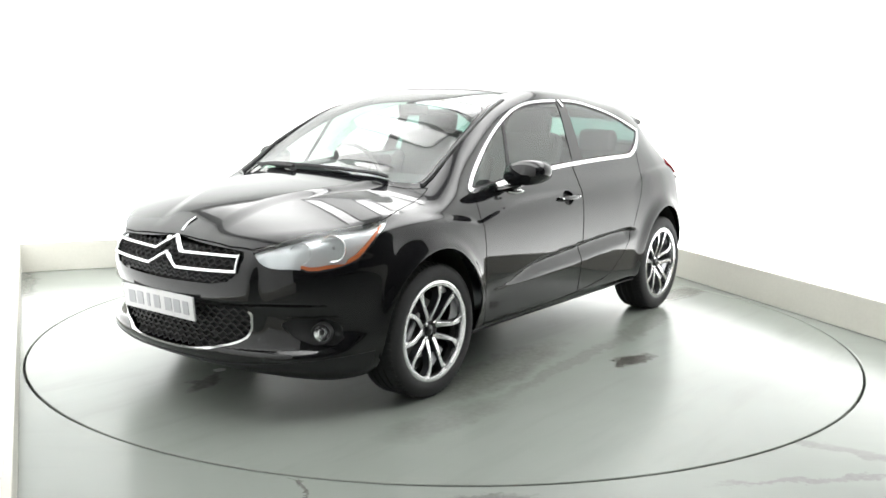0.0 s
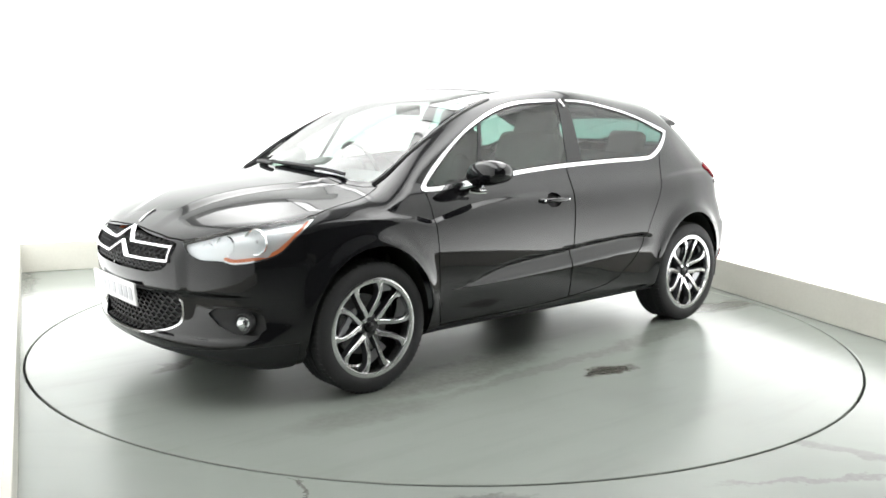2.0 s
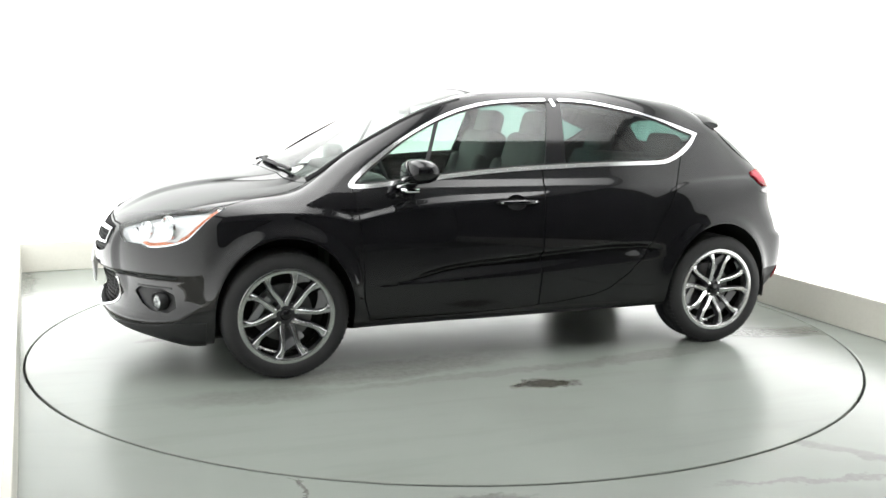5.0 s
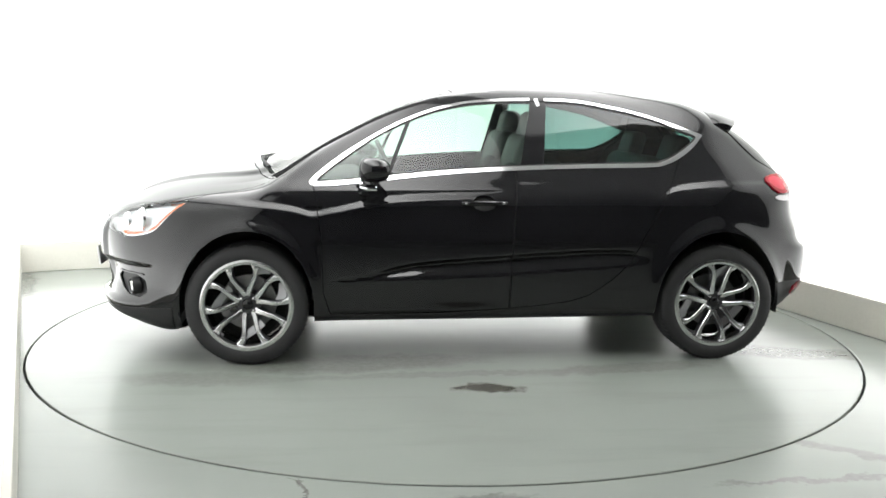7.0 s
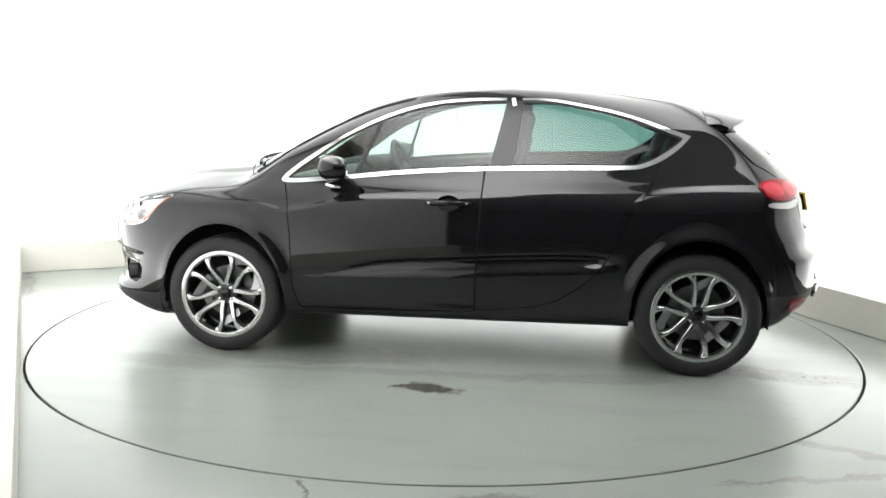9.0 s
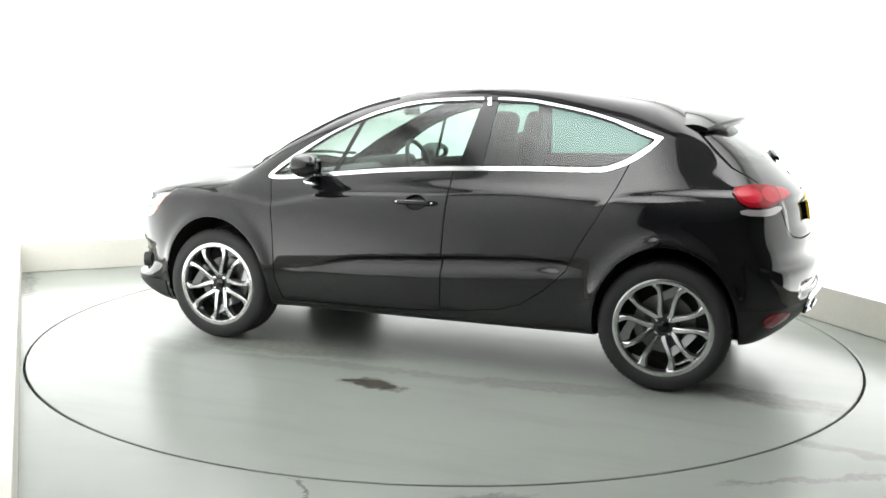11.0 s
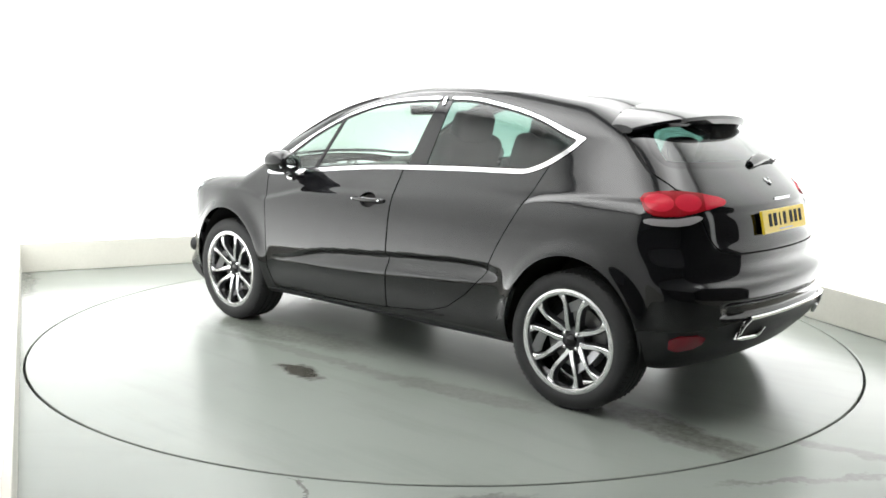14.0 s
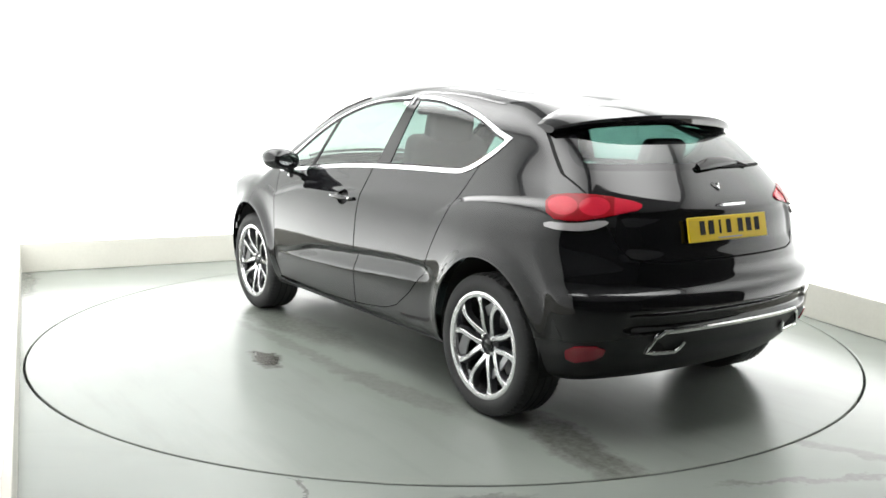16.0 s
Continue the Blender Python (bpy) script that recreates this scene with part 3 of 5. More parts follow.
def body_skin(h=0.013):
    """Net of the zero level of body_field: vertices, outward normals, triangles."""
    gx = np.arange(-2.14, 2.34, h)
    gy = (np.arange(-77, 77) + 0.5) * h
    gz = np.arange(0.08, 1.60, h)
    f = body_field(gx[:, None, None], gy[None, :, None], gz[None, None, :]) * np.ones((len(gx), len(gy), len(gz)))
    ins = f > 0
    cells = np.zeros(tuple(n - 1 for n in f.shape), int)
    for a in (0, 1):
        for b in (0, 1):
            for c in (0, 1):
                cells += ins[a:a + cells.shape[0], b:b + cells.shape[1], c:c + cells.shape[2]]
    act = (cells > 0) & (cells < 8)
    num = -np.ones(cells.shape, int)
    idx = np.argwhere(act)
    num[act] = np.arange(len(idx))
    # each vertex starts at the mean of its cell's edge crossings
    low = np.array([gx[0], gy[0], gz[0]])
    total, count = np.zeros((len(idx), 3)), np.zeros(len(idx))
    for ax in range(3):
        a = [slice(None)] * 3
        b = [slice(None)] * 3
        a[ax], b[ax] = slice(0, -1), slice(1, None)
        e = np.argwhere(ins[tuple(a)] != ins[tuple(b)])
        step_on = np.eye(3, dtype=int)[ax]
        fa, fb = f[tuple(e.T)], f[tuple((e + step_on).T)]
        at = low + (e + step_on * (fa / (fa - fb))[:, None]) * h
        o1, o2 = [k for k in range(3) if k != ax]
        for s1, s2 in ((0, 0), (1, 0), (1, 1), (0, 1)):
            c = e.copy()
            c[:, o1] -= s1
            c[:, o2] -= s2
            ok = (c >= 0).all(1) & (c < np.array(cells.shape)).all(1)
            who = num[tuple(c[ok].T)]
            np.add.at(total, who, at[ok])
            np.add.at(count, who, 1)
    v = total / np.maximum(count, 1)[:, None]
    quads = []
    for ax in range(3):
        a = [slice(None)] * 3
        b = [slice(None)] * 3
        a[ax], b[ax] = slice(0, -1), slice(1, None)
        sa, sb = ins[tuple(a)], ins[tuple(b)]
        for out in (False, True):
            e = np.argwhere((sb & ~sa) if out else (sa & ~sb))
            o1, o2 = [(1, 2), (2, 0), (0, 1)][ax]
            e = e[(e[:, o1] > 0) & (e[:, o2] > 0) & (e[:, o1] < cells.shape[o1]) & (e[:, o2] < cells.shape[o2])]
            q = []
            for s1, s2 in ((0, 0), (1, 0), (1, 1), (0, 1)):
                c = e.copy()
                c[:, o1] -= s1
                c[:, o2] -= s2
                q.append(num[c[:, 0], c[:, 1], c[:, 2]])
            q = np.stack(q, 1)
            quads.append(q[:, ::-1] if out else q)
    q = np.concatenate(quads)
    q = q[(q >= 0).all(1)]
    # even out the net along the skin
    links = np.concatenate([q[:, [0, 1]], q[:, [1, 2]], q[:, [2, 3]], q[:, [3, 0]]])
    share = np.maximum(np.bincount(links[:, 0], minlength=len(v)), 1)[:, None]
    for turn in range(6):
        if turn < 4:
            mean = np.zeros_like(v)
            for k in range(3):
                mean[:, k] = np.bincount(links[:, 0], v[links[:, 1], k], len(v))
            mean /= share
            v = v + 0.6 * np.where(np.bincount(links[:, 0], minlength=len(v))[:, None] > 1, mean - v, 0.0)
        g = body_normal(v)
        d = body_field(v[:, 0], v[:, 1], v[:, 2])
        mv = -g * (d / np.maximum((g ** 2).sum(1), 0.2))[:, None]
        v = v + np.clip(mv, -0.3 * h, 0.3 * h)
    n = -body_normal(v, 0.0045)
    n /= np.linalg.norm(n, axis=1)[:, None]
    t = np.concatenate([q[:, [0, 1, 2]], q[:, [0, 2, 3]]])
    return v, n, t
# ---------------------------------------------------------------- cutting the skin into panels
def polygon_distance(px, py, pts):
    """Signed distance to a closed plan polygon, positive inside."""
    q = np.array(pts, float)
    d = np.full(px.shape, 1e9)
    inside = np.zeros(px.shape, bool)
    for (ax, ay), (bx, by) in zip(q, np.roll(q, -1, 0)):
        ex, ey = bx - ax, by - ay
        t = np.clip(((px - ax) * ex + (py - ay) * ey) / (ex * ex + ey * ey + 1e-12), 0, 1)
        d = np.minimum(d, (px - ax - t * ex) ** 2 + (py - ay - t * ey) ** 2)
        c = ((ay > py) != (by > py)) & (px < ex * (py - ay) / (ey if abs(ey) > 1e-9 else 1e-9) + ax)
        inside ^= c
    return np.where(inside, 1, -1) * np.sqrt(d)


def rounded(pts, times=2, keep=()):
    """Cut the corners of a closed polygon, but for those kept sharp."""
    pts = [(a, b, i in keep) for i, (a, b) in enumerate(pts)]
    for _ in range(times):
        out = []
        n = len(pts)
        for i in range(n):
            a, p, b = pts[i - 1], pts[i], pts[(i + 1) % n]
            if p[2]:
                out.append(p)
            else:
                out.append((p[0] * 0.75 + a[0] * 0.25, p[1] * 0.75 + a[1] * 0.25, False))
                out.append((p[0] * 0.75 + b[0] * 0.25, p[1] * 0.75 + b[1] * 0.25, False))
        pts = out
    return [(a, b) for a, b, _ in pts]


def compact(v, n, t):
    used, inv = np.unique(t, return_inverse=True)
    return v[used], n[used], inv.reshape(-1, 3)


def split(mesh, d):
    """Cut a triangle mesh along d = 0. Returns the pieces with d > 0 and d <= 0."""
    v, n, t = mesh
    if len(t) == 0:
        return mesh, mesh
    d = np.where(np.abs(d) < 1e-6, 1e-6, d)
    s = d > 0
    k = s[t].sum(1)
    pos, neg = [t[k == 3]], [t[k == 0]]
    mixed = t[(k == 1) | (k == 2)]
    if len(mixed):
        ms = s[mixed]
        lone_pos = ms.sum(1) == 1
        lone = np.where(lone_pos, ms.argmax(1), (~ms).argmax(1))
        r = np.arange(len(mixed))
        a, b, c = mixed[r, lone], mixed[r, (lone + 1) % 3], mixed[r, (lone + 2) % 3]
        e = np.concatenate([np.stack([a, b], 1), np.stack([a, c], 1)])
        e = np.sort(e, 1)
        ue, inv = np.unique(e, axis=0, return_inverse=True)
        inv = inv.reshape(-1)
        f = (d[ue[:, 0]] / (d[ue[:, 0]] - d[ue[:, 1]]))[:, None]
        nv = v[ue[:, 0]] * (1 - f) + v[ue[:, 1]] * f
        nn = n[ue[:, 0]] * (1 - f) + n[ue[:, 1]] * f
        nn /= np.linalg.norm(nn, axis=1)[:, None]
        ab, ac = inv[:len(r)] + len(v), inv[len(r):] + len(v)
        v, n = np.concatenate([v, nv]), np.concatenate([n, nn])
        tip = np.stack([a, ab, ac], 1)
        rest = np.concatenate([np.stack([ab, b, c], 1), np.stack([ab, c, ac], 1)])
        two = np.concatenate([lone_pos, lone_pos])
        pos += [tip[lone_pos], rest[~two]]
        neg += [tip[~lone_pos], rest[two]]
    return compact(v, n, np.concatenate(pos)), compact(v, n, np.concatenate(neg))


def skin(name, mesh, mat, parent, off=0.0, rim=0.0, label=""):
    """One mesh object from a cut piece, pushed out by off, with edges turned in by rim."""
    v, n, t = mesh
    v = v + n * off
    verts, norms, faces = [v], [n], [t]
    if rim:
        e = np.concatenate([t[:, [0, 1]], t[:, [1, 2]], t[:, [2, 0]]])
        key = np.sort(e, 1)
        _, first, cnt = np.unique(key, axis=0, return_index=True, return_counts=True)
        b = e[first[cnt == 1]]
        if len(b):
            side = np.cross(v[b[:, 1]] - v[b[:, 0]], n[b[:, 0]])
            side /= np.maximum(np.linalg.norm(side, axis=1), 1e-9)[:, None]
            acc = np.zeros_like(v)
            np.add.at(acc, b[:, 0], side)
            np.add.at(acc, b[:, 1], side)
            ids = np.unique(b)
            back = -np.ones(len(v), int)
            back[ids] = np.arange(len(ids))
            sn = acc[ids] / np.maximum(np.linalg.norm(acc[ids], axis=1), 1e-9)[:, None]
            base = len(v)
            m = len(ids)
            verts += [v[ids], v[ids] - n[ids] * rim]
            norms += [sn, sn]
            i0, i1 = back[b[:, 0]] + base, back[b[:, 1]] + base
            faces += [np.stack([i1, i0, i0 + m], 1), np.stack([i1, i0 + m, i1 + m], 1)]
    v, n, t = np.concatenate(verts), np.concatenate(norms), np.concatenate(faces)
    me = bpy.data.meshes.new(name)
    me.from_pydata(v.tolist(), [], t.tolist())
    me.materials.append(mat)
    me.shade_smooth()
    me.normals_split_custom_set_from_vertices(n.tolist())
    ob = new(name, me)
    ob.parent = parent
    return tagged(ob, label) if label else ob


def islands(mesh):
    """The connected pieces of a cut mesh, but for crumbs."""
    v, n, t = mesh
    lab = np.arange(len(v))
    while True:
        low = lab[t].min(1)
        nxt = lab.copy()
        for k in range(3):
            np.minimum.at(nxt, t[:, k], low)
        nxt = nxt[nxt]
        if (nxt == lab).all():
            break
        lab = nxt
    own = lab[t[:, 0]]
    return [compact(v, n, t[own == k]) for k in np.unique(own) if (own == k).sum() > 12]


def solve(fn, lo, hi):
    """Bisection: fn is positive (inside) at lo and negative at hi."""
    for _ in range(17):
        m = (lo + hi) / 2
        if fn(m) > 0:
            lo = m
        else:
            hi = m
    return lo


def bf(x, y, z):
    return float(body_field(np.array([x]), np.array([y]), np.array([z]))[0])


def on_front(y, z, off=0.0):
    return Vector((solve(lambda x: bf(x, y, z), 1.5, 2.5) + off, y, z))


def on_rear(y, z, off=0.0):
    return Vector((solve(lambda x: bf(x, y, z), -1.2, -2.4) - off, y, z))


def on_side(x, z, sy=1, off=0.0):
    return Vector((x, sy * (solve(lambda y: bf(x, y, z), 0.2, 1.2) + off), z))


def on_top(x, y, off=0.0):
    return Vector((x, y, solve(lambda z: bf(x, y, z), 0.7, 1.8) + off))


def normal_at(p):
    n = -body_normal(np.array([p]))[0]
    return Vector(n).normalized()
# ---------------------------------------------------------------- the car
car = empty("car", Matrix(), "glossy black five-door hatchback car parked on the turntable", "car")
M = body_skin()


def sides(mesh):
    """Left (y > 0) and right pieces."""
    return split(mesh, mesh[0][:, 1])


def cut(poly, coords, where, shift=0.0):
    """Take the region inside poly out of the skin M; returns it."""
    global M
    v = M[0]
    ok = where(v)
    d = np.full(len(v), -1.0)
    a, b = coords(v)
    d[ok] = polygon_distance(a[ok], b[ok], poly) - shift
    inner, M = split(M, d)
    return inner


def band(poly, coords, where, half=0.0028):
    """Take a shut line out of the skin along the polygon's edge, and the panel inside it."""
    ring_outer = cut(poly, coords, where, -half)
    v = ring_outer[0]
    a, b = coords(v)
    return split(ring_outer, polygon_distance(a, b, poly) - half)


def xz(v):
    return v[:, 0], v[:, 2]


def yz(v):
    return np.abs(v[:, 1]), v[:, 2]


def xy(v):
    return v[:, 0], np.abs(v[:, 1])


def front_diag(v):
    return np.abs(v[:, 1]) - v[:, 0], v[:, 2]


def rear_diag(v):
    return np.abs(v[:, 1]) + v[:, 0], v[:, 2]


def pair(name, mesh, mat, off=0.0, rim=0.0, label="", parents=None):
    out = []
    for i, q in enumerate(sides(mesh)):
        out.append(skin(name, q, mat, parents[i] if parents else car, off, rim, label))
    return out


gaps = []

# wheel openings
for hx in WHEELS_X:
    v = M[0]
    d = arch(v[:, 0], v[:, 2], hx)
    d = np.where(np.abs(v[:, 1]) > 0.52, d, -1.0)
    d = np.minimum(d, (np.abs(v[:, 1]) - 0.55))
    _, M = split(M, d)

# side window openings: chrome surround, seal, panes, pillar trim
DLO = rounded(((0.992, 0.981), (0.895, 1.070), (0.741, 1.177), (0.589, 1.265), (0.436, 1.339), (0.28, 1.394), (0.123, 1.428), (-0.035, 1.443),
               (-0.272, 1.453), (-0.508, 1.448), (-0.664, 1.422), (-0.819, 1.394), (-0.973, 1.353), (-1.126, 1.301), (-1.240, 1.263), (-1.184, 1.198),
               (-1.086, 1.128), (-0.992, 1.090), (-0.931, 1.080), (-0.501, 1.073), (0.114, 1.047), (0.574, 1.001), (0.758, 0.980), (0.93, 0.966)),
              2, keep=(14,))
opening = cut(DLO, xz, lambda v: (v[:, 2] > 0.93) & (np.abs(v[:, 1]) > 0.47) & (np.abs(v[:, 0]) < 1.5))
v = opening[0]
dist = polygon_distance(v[:, 0], v[:, 2], DLO)
wide = 0.013 + 0.009 * step(1.25, 1.10, v[:, 2]) + 0.009 * step(-0.95, -1.15, v[:, 0])
light, chrome = split(opening, dist - wide)
v = chrome[0]
trim_gap, chrome = split(chrome, np.where(v[:, 2] > 1.3, 0.043 - np.abs(v[:, 0] + 0.292), -1.0))
pair("window_trim", chrome, CHROME, 0.005, 0.010, "polished chrome strip round the side windows")
pair("pillar_cap", trim_gap, GLOSS, 0.001)
v = light[0]
dist = polygon_distance(v[:, 0], v[:, 2], DLO) - (0.013 + 0.009 * step(1.25, 1.10, v[:, 2]) + 0.009 * step(-0.95, -1.15, v[:, 0]))
light, seal = split(light, dist - 0.009)
pair("window_seal", seal, RUBBER, 0.0, 0.006)
v = light[0]
fa = (v[:, 0] - (-0.17 - (v[:, 2] - 1.06) * 0.22))
front_light, rest = split(light, fa)
v = rest[0]
rear_light, pillar = split(rest, -(v[:, 0] - (-0.305 - (v[:, 2] - 1.06) * 0.10)))
pair("pillar_trim", pillar, GLOSS, 0.001, 0.006, "gloss black pillar trim between the side windows")
v = front_light[0]
line = v[:, 0] - (0.565 - (v[:, 2] - 1.0) * 0.40)
quarter, door_light = split(front_light, line - 0.011)
v = door_light[0]
divider, door_light = split(door_light, (v[:, 0] - (0.565 - (v[:, 2] - 1.0) * 0.40)) + 0.011)
pair("window_divider", divider, PLASTIC, 0.002, 0.008)
pair("quarter_window", quarter, SIDE_GLASS, -0.003, 0, "small fixed front quarter pane")
pair("front_window", door_light, SIDE_GLASS, -0.003, 0, "lightly green-tinted front side window")
pair("rear_window", rear_light, TINT_GLASS, -0.003, 0, "dark green-tinted rear side window")
for sy in (1, -1):
    bm = bmesh.new()
    path = [on_side(-0.284 - 0.003 * i, 1.450 - 0.010 * i, sy, 0.006) for i in range(5)]
    sweep(bm, path, [(-0.009, -0.003), (0.009, -0.003), (0.009, 0.003), (-0.009, 0.003)], up=Vector((0, sy, 0.4)))
    part("pillar_badge", bm, CHROME, car, "small chrome clip at the top of the pillar")

# windscreen
SCREEN = rounded(((1.325, -0.2), (1.325, 0.0), (1.285, 0.30), (1.235, 0.50), (1.18, 0.63), (1.135, 0.668), (0.90, 0.656), (0.60, 0.610), (0.36, 0.560),
                  (0.165, 0.510), (0.165, 0.40), (0.185, 0.2), (0.19, 0.0), (0.19, -0.2)), 2, keep=(0, 13))
screen = cut(SCREEN, xy, lambda v: v[:, 2] > 0.98)
v = screen[0]
pane, border = split(screen, polygon_distance(v[:, 0], np.abs(v[:, 1]), SCREEN) - 0.022)
skin("windscreen_border", border, GLOSS, car, 0.0, 0.006)
skin("windscreen", pane, SCREEN_GLASS, car, -0.001, 0, "large raked windscreen reflecting the white ceiling")

# rubber mouldings down both sides of the windscreen
for sy in (1, -1):
    side_pts = ((1.165, 0.664), (1.10, 0.667), (1.0, 0.663), (0.90, 0.653), (0.75, 0.634), (0.60, 0.609), (0.48, 0.586), (0.36, 0.560), (0.27, 0.538))
    bm = bmesh.new()
    sweep(bm, [on_top(x, sy * y, 0.003) for x, y in side_pts], lambda t: [(-0.013, -0.010), (0.013, -0.010), (0.010, 0.010 - 0.008 * t), (-0.010, 0.010 - 0.008 * t)])
    part("screen_moulding", bm, PLASTIC, car)
bm = bmesh.new()
sweep(bm, [on_top(0.172 + 0.012 * (1 - (y / 0.51) ** 2), y, -0.003) for y in [-0.512 + 1.024 * i / 20 for i in range(21)]],
      [(-0.012, -0.008), (0.012, -0.008), (0.009, 0.003), (-0.009, 0.003)])
part("screen_header", bm, PLASTIC, car)
# headlamps
LAMP = rounded(((-1.628, 0.770), (-1.550, 0.696), (-1.335, 0.699), (-1.272, 0.677), (-0.995, 0.709), (-0.90, 0.779), (-0.780, 0.892), (-1.023, 0.868),
                (-1.231, 0.848), (-1.437, 0.808)), 2, keep=(0, 6))
lamp = cut(LAMP, front_diag, lambda v: (v[:, 0] > 1.4) & (v[:, 2] > 0.6) & (np.abs(v[:, 1]) > 0.35))
lamp_roots = pair("headlight", lamp, LENS, 0.002, 0.004, "clear swept-back headlight with chrome reflectors and amber strip")
v = lamp[0]
a, b = front_diag(v)
strip_d = polygon_distance(a, b, LAMP)
strip = np.minimum(0.024 - strip_d, np.minimum((0.715 + np.maximum(a + 1.05, 0) * 0.75 - b) * 0.8, a + 1.33))
amber, shell = split(lamp, strip)
v = amber[0]
a, b = front_diag(v)
amber, edge = split(amber, polygon_distance(a, b, LAMP) - 0.008)
for i, (am, sh, ed) in enumerate(zip(sides(amber), sides(shell), sides(edge))):
    skin("indicator", am, AMBER, lamp_roots[i], -0.012, 0.01, "amber indicator strip")
    skin("housing", sh, LAMP_GREY, lamp_roots[i], -0.028)
    skin("bezel", ed, CHROME, lamp_roots[i], -0.010, 0.02)
for i, sy in enumerate((1, -1)):
    for y, z, r in ((0.725, 0.782, 0.056), (0.628, 0.760, 0.044), (0.560, 0.738, 0.030)):
        p = on_front(y, z, -0.060)
        p.y *= sy
        bm = bmesh.new()
        m = Matrix.Translation(p) @ Vector((0.9, 0.42 * sy, 0.0)).to_track_quat("Y", "Z").to_matrix().to_4x4()
        lathe(bm, [(r * q, -0.03 + 0.05 * q * q) for q in (0.12, 0.3, 0.5, 0.7, 0.85, 1.0)] + [(r * 1.08, 0.022), (r * 1.1, 0.01)], 28, m)
        part("reflector", bm, REFLECTOR, lamp_roots[i], smooth=True)
        bm = bmesh.new()
        lathe(bm, ((0.0001, 0.012), (r * 0.16, 0.008), (r * 0.2, -0.03)), 16, m)
        part("bulb", bm, CLEAR_WHITE, lamp_roots[i], smooth=True)

# grille, lower intake, fog recesses
GRILLE = rounded(((-0.1, 0.800), (0.0, 0.800), (0.20, 0.778), (0.40, 0.768), (0.447, 0.760), (0.445, 0.680), (0.385, 0.622), (0.1, 0.615), (-0.1, 0.615)), 1, keep=(0, 8))
grille = cut(GRILLE, yz, lambda v: v[:, 0] > 1.8)
INTAKE = rounded(((-0.1, 0.525), (0.30, 0.525), (0.488, 0.530), (0.470, 0.395), (0.40, 0.348), (0.25, 0.310), (0.1, 0.300), (-0.1, 0.300)), 1, keep=(0, 7))
intake = cut(INTAKE, yz, lambda v: v[:, 0] > 1.8)
v = intake[0]
intake, lip = split(intake, np.where(v[:, 2] > 0.51, 0.1, polygon_distance(np.abs(v[:, 1]), v[:, 2], INTAKE) - 0.010))
skin("intake_trim", lip, ALLOY, car, 0.003, 0.008, "thin chrome line round the lower air intake")
skin("grille", grille, DARK, car, -0.035, 0, "black honeycomb grille")
skin("lower_intake", intake, DARK, car, -0.040, 0, "black honeycomb lower air intake")


def mesh_bars(zs, ymax, off, name):
    """Wavy black bars that make a honeycomb."""
    bm = bmesh.new()
    for i, z in enumerate(zs):
        w = ymax(z)
        n = max(8, int(w * 2 / 0.022))
        path = []
        for k in range(n + 1):
            y = -w + 2 * w * k / n
            zz = z + (0.007 if (k + i) % 2 else -0.007)
            path.append(on_front(y, zz, off))
        sweep(bm, path, [(-0.006, -0.0035), (0.006, -0.0035), (0.006, 0.0035), (-0.006, 0.0035)])
    return part(name, bm, PLASTIC, car)


mesh_bars([0.632 + 0.018 * i for i in range(8)], lambda z: 0.37 + min(0.06, (z - 0.63) * 1.2), -0.016, "grille_mesh")
mesh_bars([0.325 + 0.022 * i for i in range(9)], lambda z: 0.24 + min(0.21, (z - 0.32) * 3.2), -0.018, "intake_mesh")

FOG = rounded(((-1.50, 0.474), (-1.09, 0.482), (-1.055, 0.352), (-1.33, 0.366)), 1)
fog = cut(FOG, front_diag, lambda v: (v[:, 0] > 1.6) & (v[:, 2] < 0.6) & (v[:, 2] > 0.25) & (np.abs(v[:, 1]) > 0.4))
fog_panels = pair("fog_surround", fog, PLASTIC, -0.014, -0.014, "black plastic fog lamp surround")
for i, sy in enumerate((1, -1)):
    p = Vector((1.924, 0.722 * sy, 0.414))
    m = Matrix.Translation(p) @ Vector((0.88, 0.47 * sy, 0.0)).to_track_quat("Y", "Z").to_matrix().to_4x4()
    bm = bmesh.new()
    lathe(bm, ((0.030, -0.02), (0.036, 0.012), (0.043, 0.016), (0.046, 0.008), (0.046, -0.03)), 28, m)
    part("fog_bezel", bm, PLASTIC, fog_panels[i], smooth=True)
    bm = bmesh.new()
    lathe(bm, ((0.0001, -0.03), (0.015, -0.026), (0.026, -0.014), (0.033, 0.008)), 28, m)
    part("fog_reflector", bm, REFLECTOR, fog_panels[i], smooth=True)
    bm = bmesh.new()
    lathe(bm, ((0.0001, 0.016), (0.02, 0.014), (0.034, 0.008)), 28, m)
    part("fog_lens", bm, LENS, fog_panels[i], smooth=True)

# lower front lip and side sills in bare plastic
v = M[0]
chin, M = split(M, np.where(v[:, 0] > 1.7, 0.262 + 0.10 * np.clip(np.abs(v[:, 1]) - 0.35, 0, 0.5) - v[:, 2], -1.0))
skin("front_lip", chin, PLASTIC, car, 0.004, 0.006, "black plastic lip under the front bumper")

